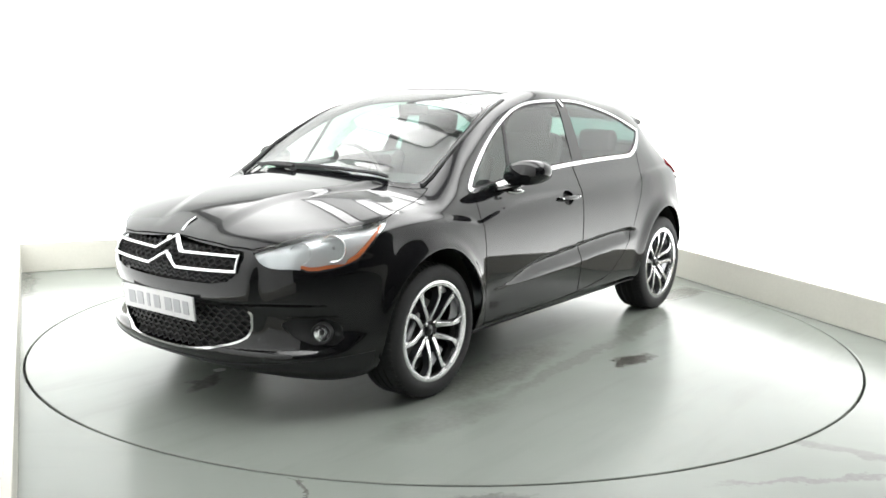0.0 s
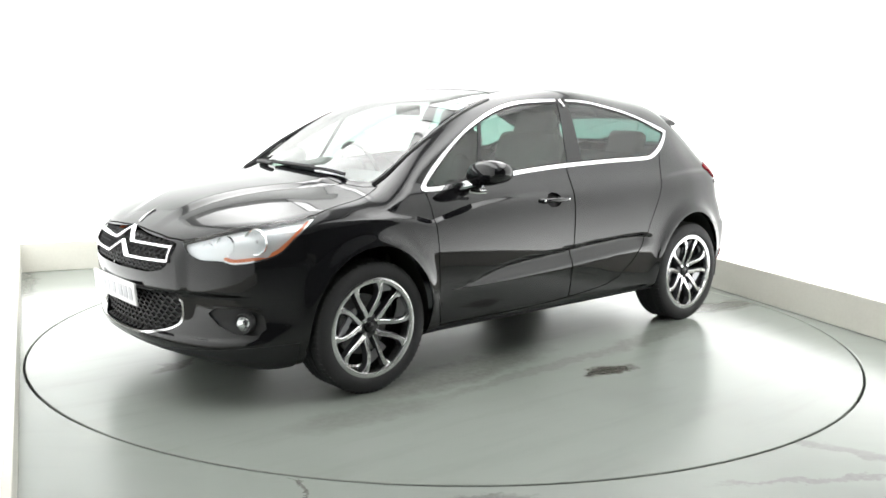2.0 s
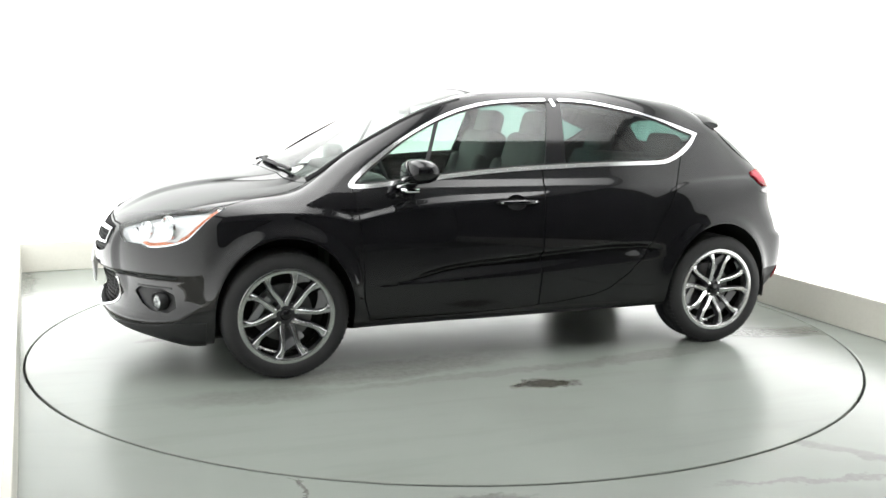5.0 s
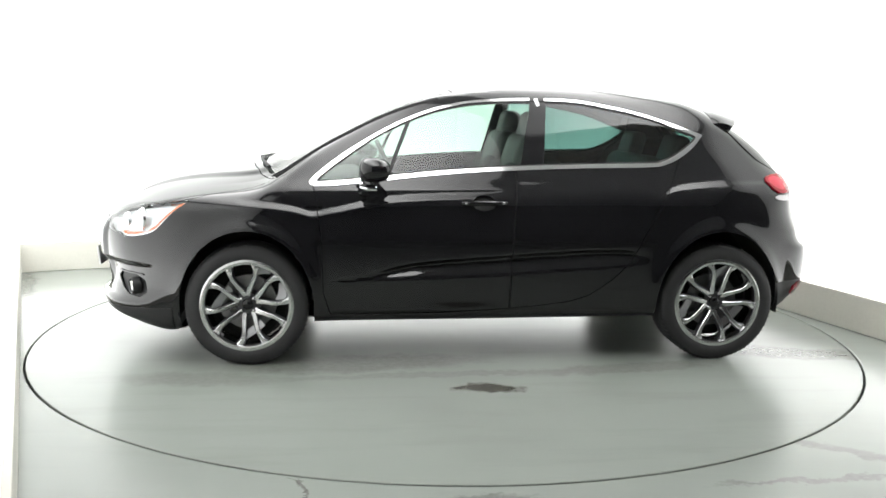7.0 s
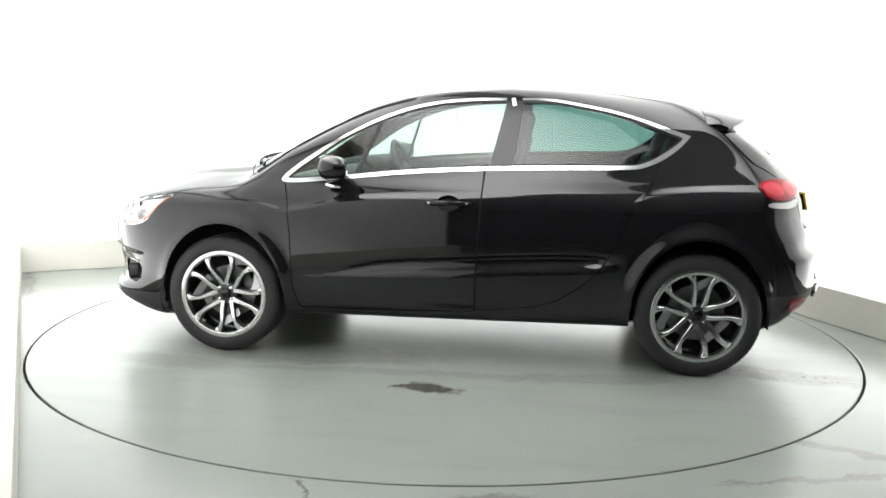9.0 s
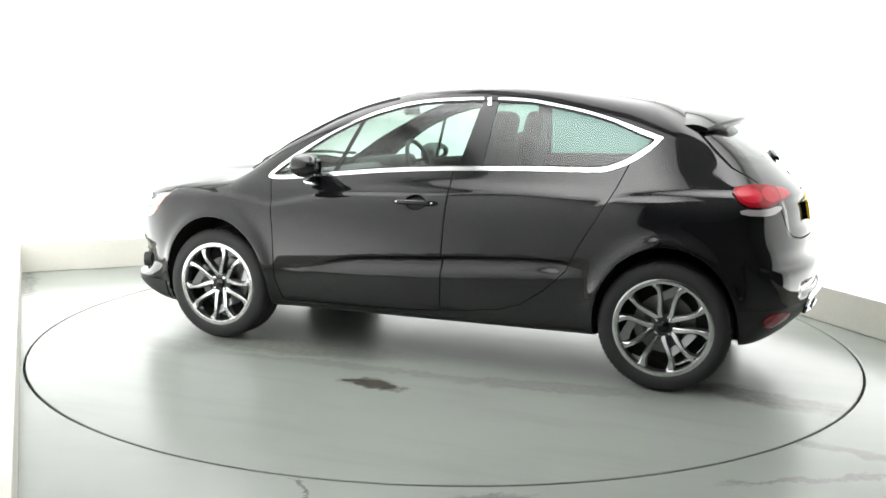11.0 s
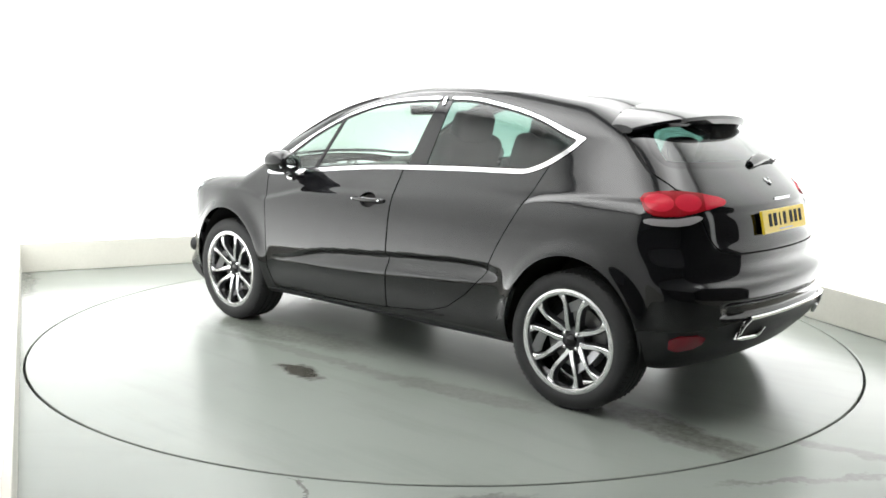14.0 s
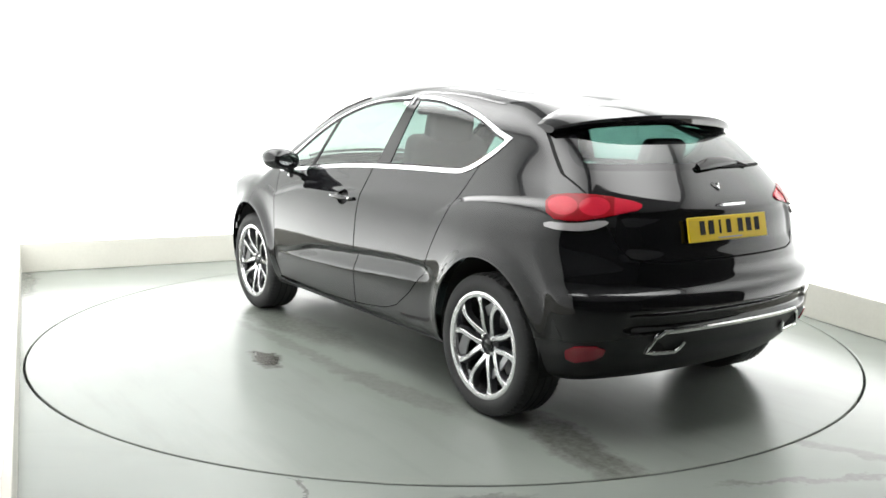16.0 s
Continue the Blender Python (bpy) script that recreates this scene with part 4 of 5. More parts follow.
# bonnet
BONNET = ((2.118, -0.2), (2.118, 0.0), (2.122, 0.15), (2.112, 0.35), (2.085, 0.47), (2.015, 0.575), (1.90, 0.672), (1.785, 0.765), (1.66, 0.798), (1.575, 0.795),
          (1.40, 0.752), (1.25, 0.722), (1.165, 0.705), (1.198, 0.645), (1.252, 0.50), (1.302, 0.30), (1.342, 0.0), (1.342, -0.2))
panel, gap = band(BONNET, xy, lambda v: (v[:, 2] > 0.72) & (v[:, 0] > 1.05))
skin("bonnet", panel, PAINT, car, 0.0, 0.010, "glossy black bonnet with two long creases")
gaps.append(gap)

# scooped cups behind the door handles
CUP = [(0.035 + 0.064 * math.cos(2 * math.pi * k / 28), 0.886 + 0.042 * math.sin(2 * math.pi * k / 28)) for k in range(28)]
cup = cut(CUP, xz, lambda v: (np.abs(v[:, 1]) > 0.6))
cups = sides(cup)

# doors
FRONT_DOOR = ((0.955, 0.985), (0.935, 0.89), (0.912, 0.70), (0.90, 0.40), (0.862, 0.274), (0.30, 0.278), (-0.115, 0.303), (-0.125, 0.65), (-0.15, 1.06),
              (-0.2, 1.2), (0.6, 1.15))
REAR_DOOR = ((-0.118, 0.306), (-0.256, 0.317), (-0.45, 0.342), (-0.56, 0.376), (-0.692, 0.466), (-0.803, 0.575), (-0.871, 0.717), (-0.96, 0.87), (-1.03, 1.0),
             (-1.085, 1.13), (-0.6, 1.2), (-0.22, 1.2), (-0.154, 1.06), (-0.129, 0.65))
for nm, poly in (("front_door", FRONT_DOOR), ("rear_door", REAR_DOOR)):
    panel, gap = band(poly, xz, lambda v: (np.abs(v[:, 1]) > 0.6) & (v[:, 2] < 1.16))
    pair(nm, panel, PAINT, 0.0, 0.010)
    gaps.append(gap)
v = M[0]
sill, M = split(M, np.where((np.abs(v[:, 0]) < 1.2) & (np.abs(v[:, 1]) > 0.70), 0.262 - v[:, 2], -1.0))
pair("sill", sill, PLASTIC, 0.003, 0.006, "black side sill under the doors")

# tail lamps, reflectors, rear glass, tailgate
TAIL_RED = rounded(((-0.82, 1.028), (-0.97, 1.047), (-1.17, 1.040), (-1.39, 1.012), (-1.39, 0.984), (-1.30, 0.975), (-1.174, 0.956), (-1.012, 0.937), (-0.84, 0.946)), 1)
tail = cut(TAIL_RED, rear_diag, lambda v: (v[:, 0] < -1.3) & (v[:, 2] > 0.8))
v = tail[0]
inner, outer = split(tail, -(rear_diag(v)[0] + 1.225))
tails = pair("tail_light", outer, RED_LENS, 0.010, 0.016, "bright red wrap-round tail light")
for i, q in enumerate(sides(inner)):
    skin("tailgate_lamp", q, PINK_LENS, car, 0.006, 0.012, "small red lamp on the tailgate")
# two rounded lighter red patches on the lens, their glow put into the colour
for ca, ra in ((-0.930, 0.086), (-1.112, 0.090)):
    a, b = rear_diag(outer[0])
    core = split(outer, 1 - np.sqrt(((a - ca) / ra) ** 2 + ((b - 0.996) / 0.036) ** 2))[0]
    for i, q in enumerate(sides(core)):
        skin("lamp_glow_patch", q, PINK_LENS, tails[i], 0.0106)
TAIL_WHITE = rounded(((-0.82, 0.934), (-0.83, 0.904), (-1.08, 0.898), (-1.21, 0.930), (-1.18, 0.946), (-1.0, 0.929)), 1)
pale = cut(TAIL_WHITE, rear_diag, lambda v: (v[:, 0] < -1.3) & (v[:, 2] > 0.8))
for i, q in enumerate(sides(pale)):
    skin("reversing_lens", q, CLEAR_WHITE, tails[i], 0.008, 0.014, "pale clear lens below the red tail light")
REFLEX = rounded(((-0.975, 0.430), (-1.225, 0.436), (-1.19, 0.375), (-0.99, 0.348)), 1)
reflex = cut(REFLEX, rear_diag, lambda v: (v[:, 0] < -1.5) & (v[:, 2] < 0.6))
pair("rear_reflector", reflex, DEEP_RED, 0.004, 0.01, "dark red reflector low in the rear bumper")

REAR_PANE = rounded(((-0.1, 1.137), (0.50, 1.137), (0.63, 1.145), (0.545, 1.31), (0.40, 1.352), (-0.1, 1.362)), 2, keep=(0, 5))
back = cut(REAR_PANE, yz, lambda v: (v[:, 0] < -1.30) & (v[:, 2] > 1.0))
v = back[0]
pane, border = split(back, polygon_distance(np.abs(v[:, 1]), v[:, 2], REAR_PANE) - 0.03)
skin("rear_screen_border", border, GLOSS, car)
skin("rear_screen", pane, TINT_GLASS, car, 0.0, 0, "dark tinted rear screen")
TAILGATE = ((-0.1, 0.770), (0.46, 0.770), (0.545, 0.785), (0.60, 0.85), (0.625, 0.94), (0.64, 1.02), (0.665, 1.12), (0.60, 1.30), (0.50, 1.385), (-0.1, 1.40))
panel, gap = band(TAILGATE, yz, lambda v: (v[:, 0] < -1.25) & (v[:, 2] > 0.65), 0.004)
skin("tailgate", panel, PAINT, car, 0.0, 0.010, "glossy black tailgate")
gaps.append(gap)
v = M[0]
under, M = split(M, np.where(v[:, 0] < -1.62, 0.478 - 0.10 * np.clip(np.abs(v[:, 1]) - 0.5, 0, 0.4) - v[:, 2], -1.0))
skin("diffuser", under, PLASTIC, car, -0.004, 0, "black plastic lower rear bumper")
# roof seams
v = M[0]
roof_seam, M = split(M, np.where((v[:, 2] > 1.35) & (np.abs(v[:, 1]) < 0.50), 0.0028 - np.abs(v[:, 0] + 1.13 + 0.12 * v[:, 1] ** 2), -1.0))
gaps.append(roof_seam)
v = M[0]
cap, M = split(M, np.where(v[:, 2] > 1.30, np.minimum(0.56 - np.abs(v[:, 1]), np.minimum(0.18 - v[:, 0], v[:, 0] + 1.30)), -1.0))
skin("roof", cap, PAINT, car, 0.0, 0, "glossy black roof")
for g in gaps:
    for q in islands(g):
        skin("shut_line", q, DARK, car, -0.007)
v = M[0]
bumper_f, M = split(M, np.where((v[:, 2] < 0.83), v[:, 0] - 1.70, -1.0))
bumper_r, M = split(M, np.where((v[:, 2] < 0.93), -v[:, 0] - 1.685, -1.0))
skin("front_bumper", bumper_f, PAINT, car, 0.0, 0.006)
skin("rear_bumper", bumper_r, PAINT, car, 0.0, 0.006)
skin("body_shell", M, PAINT, car, 0.0, 0.008)


# ---------------------------------------------------------------- wheels
def wheel(m, sy, phase):
    """Tyre, dished rim, ten paired spokes, nuts and cap; its outer face looks along +y of its own space."""
    root = empty("wheel", m, "", "", parent=car)
    bm = bmesh.new()
    lathe(bm, ((0.240, 0.102), (0.252, 0.113), (0.280, 0.116), (0.306, 0.110), (0.322, 0.098), (0.329, 0.080), (0.330, 0.045), (0.325, 0.043), (0.325, 0.037),
               (0.330, 0.035), (0.330, 0.004), (0.325, 0.002), (0.325, -0.006), (0.330, -0.008), (0.330, -0.04), (0.325, -0.042), (0.325, -0.048), (0.330, -0.05),
               (0.329, -0.085), (0.320, -0.10), (0.295, -0.112), (0.245, -0.11), (0.225, -0.10)), 72, closed=True)
    for k in range(72):
        a = 2 * math.pi * k / 72
        for yy, tilt in ((0.088, 0.4), (-0.088, -0.4)):
            add_box(bm, (0.006, 0.026, 0.006), Matrix.Rotation(a, 4, "Y") @ Matrix.Translation((0.3262, yy, 0)) @ Matrix.Rotation(tilt, 4, "Z"))
    part("tyre", bm, RUBBER, root, "black low-profile tyre", smooth=True)
    bm = bmesh.new()
    lathe(bm, ((0.246, 0.100), (0.249, 0.110), (0.242, 0.113), (0.224, 0.109), (0.217, 0.092), (0.219, 0.02), (0.222, -0.09), (0.230, -0.10), (0.236, -0.098)), 72, closed=True)
    part("rim", bm, ALLOY, root, "machined alloy rim", smooth=True)
    for k in range(5):
        base = k * 2 * math.pi / 5 + radians(phase)
        for s in (-1, 1):
            path = []
            for i in range(13):
                t = i / 12
                r = 0.050 + 0.184 * t
                ang = base + s * radians(8.0 + 46.0 * t - 37.5 * t * t)
                yy = 0.066 + 0.026 * t + 0.010 * math.sin(t * math.pi)
                path.append(Vector((r * math.cos(ang), yy, r * math.sin(ang))))
            wid = lambda t: 0.0098 + 0.004 * (1 - t) ** 3 + 0.010 * max(0, t - 0.72) * 3.5
            bm = bmesh.new()
            sweep(bm, path, lambda t: [(-wid(t), 0.004), (-wid(t) * 0.75, 0.007), (wid(t) * 0.75, 0.007), (wid(t), 0.004), (wid(t), 0.001), (-wid(t), 0.001)], up=Vector((0, 1, 0)))
            face = part("spoke", bm, ALLOY, root, smooth=True)
            bm = bmesh.new()
            sweep(bm, path, lambda t: [(-wid(t) - 0.001, 0.001), (wid(t) + 0.001, 0.001), (wid(t) + 0.006, -0.030), (-wid(t) - 0.006, -0.030)], up=Vector((0, 1, 0)))
            part("spoke_flank", bm, GREY_ALLOY, face, smooth=True)
        bm = bmesh.new()
        rows = [[bm.verts.new((r * math.cos(base + radians(q + 36)), 0.086 - 0.22 * (0.228 - r), r * math.sin(base + radians(q)))) for r in (0.168, 0.190, 0.226)]
                for q in (-17, -9, 0, 9, 17)]
        for r0, r1 in zip(rows, rows[1:]):
            for q in (0, 1):
                bm.faces.new((r0[q], r0[q + 1], r1[q + 1], r1[q]))
        bmesh.ops.recalc_face_normals(bm, faces=bm.faces)
        bmesh.ops.solidify(bm, geom=bm.faces[:], thickness=0.010)
        part("spoke_web", bm, WEB_ALLOY, root, smooth=True)
    bm = bmesh.new()
    lathe(bm, ((0.0001, 0.066), (0.05, 0.066), (0.064, 0.060), (0.070, 0.045), (0.072, 0.0), (0.0001, 0.0)), 40)
    part("hub", bm, GREY_ALLOY, root, smooth=True)
    bm = bmesh.new()
    lathe(bm, ((0.0001, 0.078), (0.022, 0.077), (0.028, 0.072), (0.030, 0.064)), 28)
    cap_ob = part("centre_cap", bm, GLOSS, root, smooth=True)
    for k in range(4):
        a = math.pi / 4 + k * math.pi / 2
        bm = bmesh.new()
        lathe(bm, ((0.0001, 0.082), (0.008, 0.081), (0.0105, 0.076), (0.0105, 0.06)), 6, Matrix.Translation((0.046 * math.cos(a), 0, 0.046 * math.sin(a))))
        part("wheel_nut", bm, CHROME, root)
    bm = bmesh.new()
    lathe(bm, ((0.0001, -0.002), (0.075, -0.002), (0.078, 0.006), (0.150, 0.006), (0.152, -0.012), (0.0001, -0.012)), 48)
    part("brake_disc", bm, BRAKE, root, "dull grey brake disc", smooth=True)
    bm = bmesh.new()
    arc = [radians(-32 + 64 * i / 10) for i in range(11)]
    sweep(bm, [Vector((0.132 * math.cos(a), 0.006, 0.132 * math.sin(a))) for a in arc],
          [(-0.027, -0.019), (-0.022, 0.022), (0.022, 0.022), (0.027, 0.016), (0.027, -0.019)], up=Vector((0, 1, 0)))
    part("brake_caliper", bm, BRAKE, root, smooth=False)
    bm = bmesh.new()
    lathe(bm, ((0.0001, -0.05), (0.20, -0.05), (0.218, -0.04)), 40)
    part("brake_shield", bm, DARK, root)
    return root


WEB_ALLOY = material("satin_alloy", (0.30, 0.30, 0.31), 0.35, 0.8, vary=0.1, grain=0.1, scale=15)
BRAKE = material("brake_metal", (0.22, 0.22, 0.22), 0.4, 0.8, vary=0.2, grain=0.15, scale=20)
for hx, phase in ((WHEELS_X[0], 83), (WHEELS_X[1], 60)):
    wheel(pose(hx, 0.765, AXLE_Z), 1, phase)
    wheel(pose(hx, -0.765, AXLE_Z, 0, 0, 180), -1, phase)
    for sy in (1, -1):
        bm = bmesh.new()
        n = 28
        rows = []
        for i in range(n + 1):
            a = math.pi * (-0.05 + 1.10 * i / n)
            rx, rz = 0.368, 0.422
            rows.append([bm.verts.new((hx + rx * math.cos(a), sy * yy, AXLE_Z + rz * math.sin(a))) for yy in (0.50, 0.62, 0.74, 0.845)])
        for r0, r1 in zip(rows, rows[1:]):
            for j in range(3):
                bm.faces.new((r0[j], r0[j + 1], r1[j + 1], r1[j]) if sy > 0 else (r1[j], r1[j + 1], r0[j + 1], r0[j]))
        bm.faces.new([r[0] for r in rows])
        part("arch_liner", bm, DARK, car, smooth=True)


# ---------------------------------------------------------------- bright work, mirrors, handles, wipers
def strip_on(points, sec, name, mat, label="", up=Vector((1, 0, 0)), parent=None):
    bm = bmesh.new()
    sweep(bm, points, sec, up=up)
    return part(name, bm, mat, parent or car, label)


BAR = [(-0.0072, -0.010), (0.0072, -0.010), (0.0072, 0.004), (0.004, 0.008), (-0.004, 0.008), (-0.0072, 0.004)]


def chevron(pts):
    out = []
    full = [(-y, z) for y, z in reversed(pts[1:])] + list(pts)
    for (y0, z0), (y1, z1) in zip(full, full[1:]):
        n = 6
        out += [on_front(y0 + (y1 - y0) * i / n, z0 + (z1 - z0) * i / n, 0.006) for i in range(n)]
    return out + [on_front(*full[-1], 0.006)]


strip_on(chevron([(0.0, 0.795), (0.088, 0.738), (0.25, 0.742), (0.425, 0.744)]), BAR, "grille_bar", CHROME, "wide chrome chevron bar across the grille")
strip_on(chevron([(0.0, 0.728), (0.100, 0.672), (0.25, 0.676), (0.438, 0.682)]), BAR, "grille_bar", CHROME, "wide chrome chevron bar across the grille")
for sy in (1, -1):
    strip_on([on_front(sy * (0.425 + 0.013 * i / 5), 0.750 - 0.072 * i / 5, 0.006) for i in range(6)], BAR, "bar_end", CHROME)
    # fine gloss strip added for the highlight line over the fog recess
    strip_on([on_front(sy * (0.60 + 0.16 * i / 8), 0.481, 0.002) for i in range(9)], [(-0.004, -0.004), (0.004, -0.004), (0.004, 0.004), (-0.004, 0.004)], "fog_highlight", GLOSS)

bm = box((0.012, 0.52, 0.111), bevel=0.003)
plate = part("front_plate", bm, PLATE_WHITE, car, "white front number plate with blurred grey characters")
plate.matrix_basis = Matrix.Translation((2.228, -0.02, 0.500)) @ Matrix.Rotation(radians(6), 4, "Y")
for i, w in enumerate((0.05, 0.045, 0.02, 0.045, 0.05, 0.048, 0.04)):
    part("plate_bar", box((0.002, w, 0.062), pose(0.007, -0.19 + 0.063 * i + (0.02 if i > 3 else 0), 0)), PLATE_GREY, plate)
bm = box((0.012, 0.525, 0.108), bevel=0.003)
plate = part("rear_plate", bm, PLATE_YELLOW, car, "yellow rear number plate with dark bars")
plate.matrix_basis = Matrix.Translation((-1.948, 0.012, 0.897)) @ Matrix.Rotation(radians(12.5), 4, "Y")
part("plate_base", box((0.034, 0.505, 0.096), pose(0.0230, 0, 0), 0.003), PAINT, plate)
for i, w in enumerate((0.032, 0.034, 0.012, 0.030, 0.032, 0.034, 0.032)):
    part("plate_bar", box((0.002, w, 0.060), pose(-0.007, 0.178 - 0.058 * i - (0.022 if i > 3 else 0), 0.006)), DARK, plate)
part("plate_bar", box((0.002, 0.16, 0.006), pose(-0.007, 0, -0.042)), PLATE_GREY, plate)

SQ = [(-0.009, -0.008), (0.009, -0.008), (0.009, 0.005), (0.004, 0.009), (-0.004, 0.009), (-0.009, 0.005)]
across = [on_rear(-0.45 + 0.90 * i / 20, 0.486 + 0.006 * math.cos((-0.45 + 0.90 * i / 20) * 3), 0.008) for i in range(21)]
strip_on(across, SQ, "bumper_strip", CHROME, "bright chrome strip across the lower rear bumper", up=Vector((-1, 0, 0)))
for sy in (1, -1):
    loop = [(0.45, 0.484), (0.485, 0.462), (0.505, 0.425), (0.512, 0.402), (0.47, 0.394), (0.42, 0.392), (0.368, 0.393), (0.352, 0.412), (0.338, 0.438)]
    strip_on([on_rear(sy * y, z, 0.010) for y, z in loop], SQ, "exhaust_trim", CHROME, "chrome exhaust surround", up=Vector((-1, 0, 0)))
    p = on_rear(sy * 0.43, 0.425, -0.03)
    part("exhaust_opening", box((0.05, 0.13, 0.045), Matrix.Translation(p), 0.012), DARK, car)
# tailgate lettering strip and emblem as plain shapes
strip_on([on_rear(0.055 - 0.02 * i, 0.9935, 0.002) for i in range(11)], [(-0.006, -0.001), (0.006, -0.001), (0.006, 0.003), (-0.006, 0.003)], "badge_bar", CHROME,
         "small chrome badge bar on the tailgate", up=Vector((-1, 0, 0)))
strip_on([on_rear(-0.02 - 0.022 * abs(i - 2) / 2 * (1 if i < 2 else -1), 1.055 + 0.026 * abs(i - 2) / 2, 0.003) for i in range(5)],
         [(-0.006, -0.001), (0.006, -0.001), (0.006, 0.004), (-0.006, 0.004)], "emblem", CHROME, "small chrome emblem", up=Vector((-1, 0, 0)))
strip_on([on_top(2.02 + 0.02 * i, 0.006 * abs(i - 2) - 0.01, 0.003) for i in range(5)], [(-0.006, -0.001), (0.006, -0.001), (0.006, 0.003), (-0.006, 0.003)], "emblem", CHROME,
         "small chrome emblem on the bonnet", up=Vector((0, 0, 1)))

# roof spoiler
bm = bmesh.new()
rows = []
for i in range(33):
    y = -0.605 + 1.21 * i / 32
    q = abs(y) / 0.605
    x0 = -1.28 - 0.05 * q
    x1 = -1.605 + 0.165 * q ** 2.6
    lead = on_top(x0, y, 0.002).z
    zt = 1.380 - 0.048 * q ** 2 - 0.016 * q ** 8
    th = 0.040 - 0.018 * q ** 4
    ring = []
    for t in (0.0, 0.25, 0.5, 0.75, 0.92, 1.0):
        ring.append((x0 + (x1 - x0) * t, lead + (zt - lead) * t + 0.010 * math.sin(math.pi * t)))
    ring += [(x1 - 0.004, zt - th * 0.4), (x1 + 0.008, zt - th), (x1 + 0.06, zt - th * 1.05), (x0 - 0.06, min(lead, zt) - 0.045), (x0, lead - 0.02)]
    rows.append([bm.verts.new((a, y, b)) for a, b in ring])
for r0, r1 in zip(rows, rows[1:]):
    k = len(r0)
    for j in range(k):
        bm.faces.new((r0[j], r0[(j + 1) % k], r1[(j + 1) % k], r1[j]))
bm.faces.new(rows[0][::-1])
bm.faces.new(rows[-1])
bmesh.ops.recalc_face_normals(bm, faces=bm.faces)
part("spoiler", bm, PAINT, car, "black roof spoiler over the rear screen", smooth=True)


def mirror(sy):
    root = empty("door_mirror", pose(0, 0, 0), "", "", parent=car)
    prof = [(0.0, 0.0), (0.03, 0.62), (0.10, 0.86), (0.25, 1.0), (0.55, 1.0), (0.8, 0.90), (0.95, 0.7), (1.0, 0.45)]
    bm = bmesh.new()
    rows = []
    for t, s in prof:
        # from the nose of the shell (front) to its open back
        x = 0.715 - 0.145 * t
        ring = []
        for k in range(24):
            a = 2 * math.pi * k / 24
            cy, cz = math.cos(a), math.sin(a)
            e = 0.86
            yy = 0.122 * math.copysign(abs(cy) ** e, cy) * max(s, 0.02)
            zz = (0.072 if cz > 0 else 0.060) * math.copysign(abs(cz) ** e, cz) * max(s, 0.02)
            ring.append(bm.verts.new((x - 0.05 * (yy / 0.115) * 0.6 * t - 0.02 * (yy + 0.1), sy * (0.955 + yy), 1.060 + zz + yy * 0.10)))
        rows.append(ring)
    for r0, r1 in zip(rows, rows[1:]):
        for j in range(24):
            bm.faces.new((r0[j], r0[(j + 1) % 24], r1[(j + 1) % 24], r1[j]))
    bm.faces.new(rows[0])
    bmesh.ops.recalc_face_normals(bm, faces=bm.faces)
    part("mirror_shell", bm, PAINT, root, "glossy black mirror shell", smooth=True)
    bm = bmesh.new()
    ring = [bm.verts.new((0.580 - 0.05 * (0.092 * math.cos(2 * math.pi * k / 24) / 0.115) * 0.5, sy * (0.955 + 0.098 * math.cos(2 * math.pi * k / 24)),
                          1.064 + 0.050 * math.sin(2 * math.pi * k / 24))) for k in range(24)]
    bm.faces.new(ring if sy > 0 else ring[::-1])
    bmesh.ops.solidify(bm, geom=bm.faces[:], thickness=0.004)
    part("mirror_glass", bm, MIRROR, root, "reflecting mirror glass")
    bm = bmesh.new()
    sweep(bm, [Vector((0.685, sy * 0.80, 0.972)), Vector((0.672, sy * 0.845, 0.978)), Vector((0.66, sy * 0.89, 0.992)), Vector((0.65, sy * 0.93, 1.01))], lambda t: oval(0.045 - 0.012 * t, 0.018))
    part("mirror_foot", bm, GLOSS, root, smooth=True)
    bm = bmesh.new()
    sweep(bm, [Vector((0.70, sy * 0.872, 0.968)), Vector((0.665, sy * 0.895, 0.962)), Vector((0.615, sy * 0.905, 0.964))], lambda t: oval(0.014, 0.011))
    part("mirror_accent", bm, CHROME, root, "small chrome accent under the mirror", smooth=True)


def handle(x0, x1, z, sy):
    root = empty("door_handle", pose(0, 0, 0), "", "", parent=car)
    skin("handle_cup", cups[0 if sy > 0 else 1], DARK, root, -0.022, -0.022)
    path = []
    for i in range(13):
        t = i / 12
        x = x0 + (x1 - x0) * t
        path.append(on_side(x, z + 0.002, sy, 0.004 + 0.030 * math.sin(math.pi * t) ** 0.6))
    bm = bmesh.new()
    sweep(bm, path, lambda t: oval(0.009, 0.014 - 0.004 * abs(2 * t - 1)), up=Vector((0, 0, 1)))
    part("handle_grip", bm, PAINT, root, smooth=True)
    for p in (path[1], path[-2]):
        bm = bmesh.new()
        add_box(bm, (0.016, 0.012, 0.012), Matrix.Translation(p + Vector((0, sy * 0.005, 0))), 0.004, 2)
        part("handle_end", bm, CHROME, root)


for sy in (1, -1):
    mirror(sy)
    handle(0.155, -0.088, 0.886, sy)

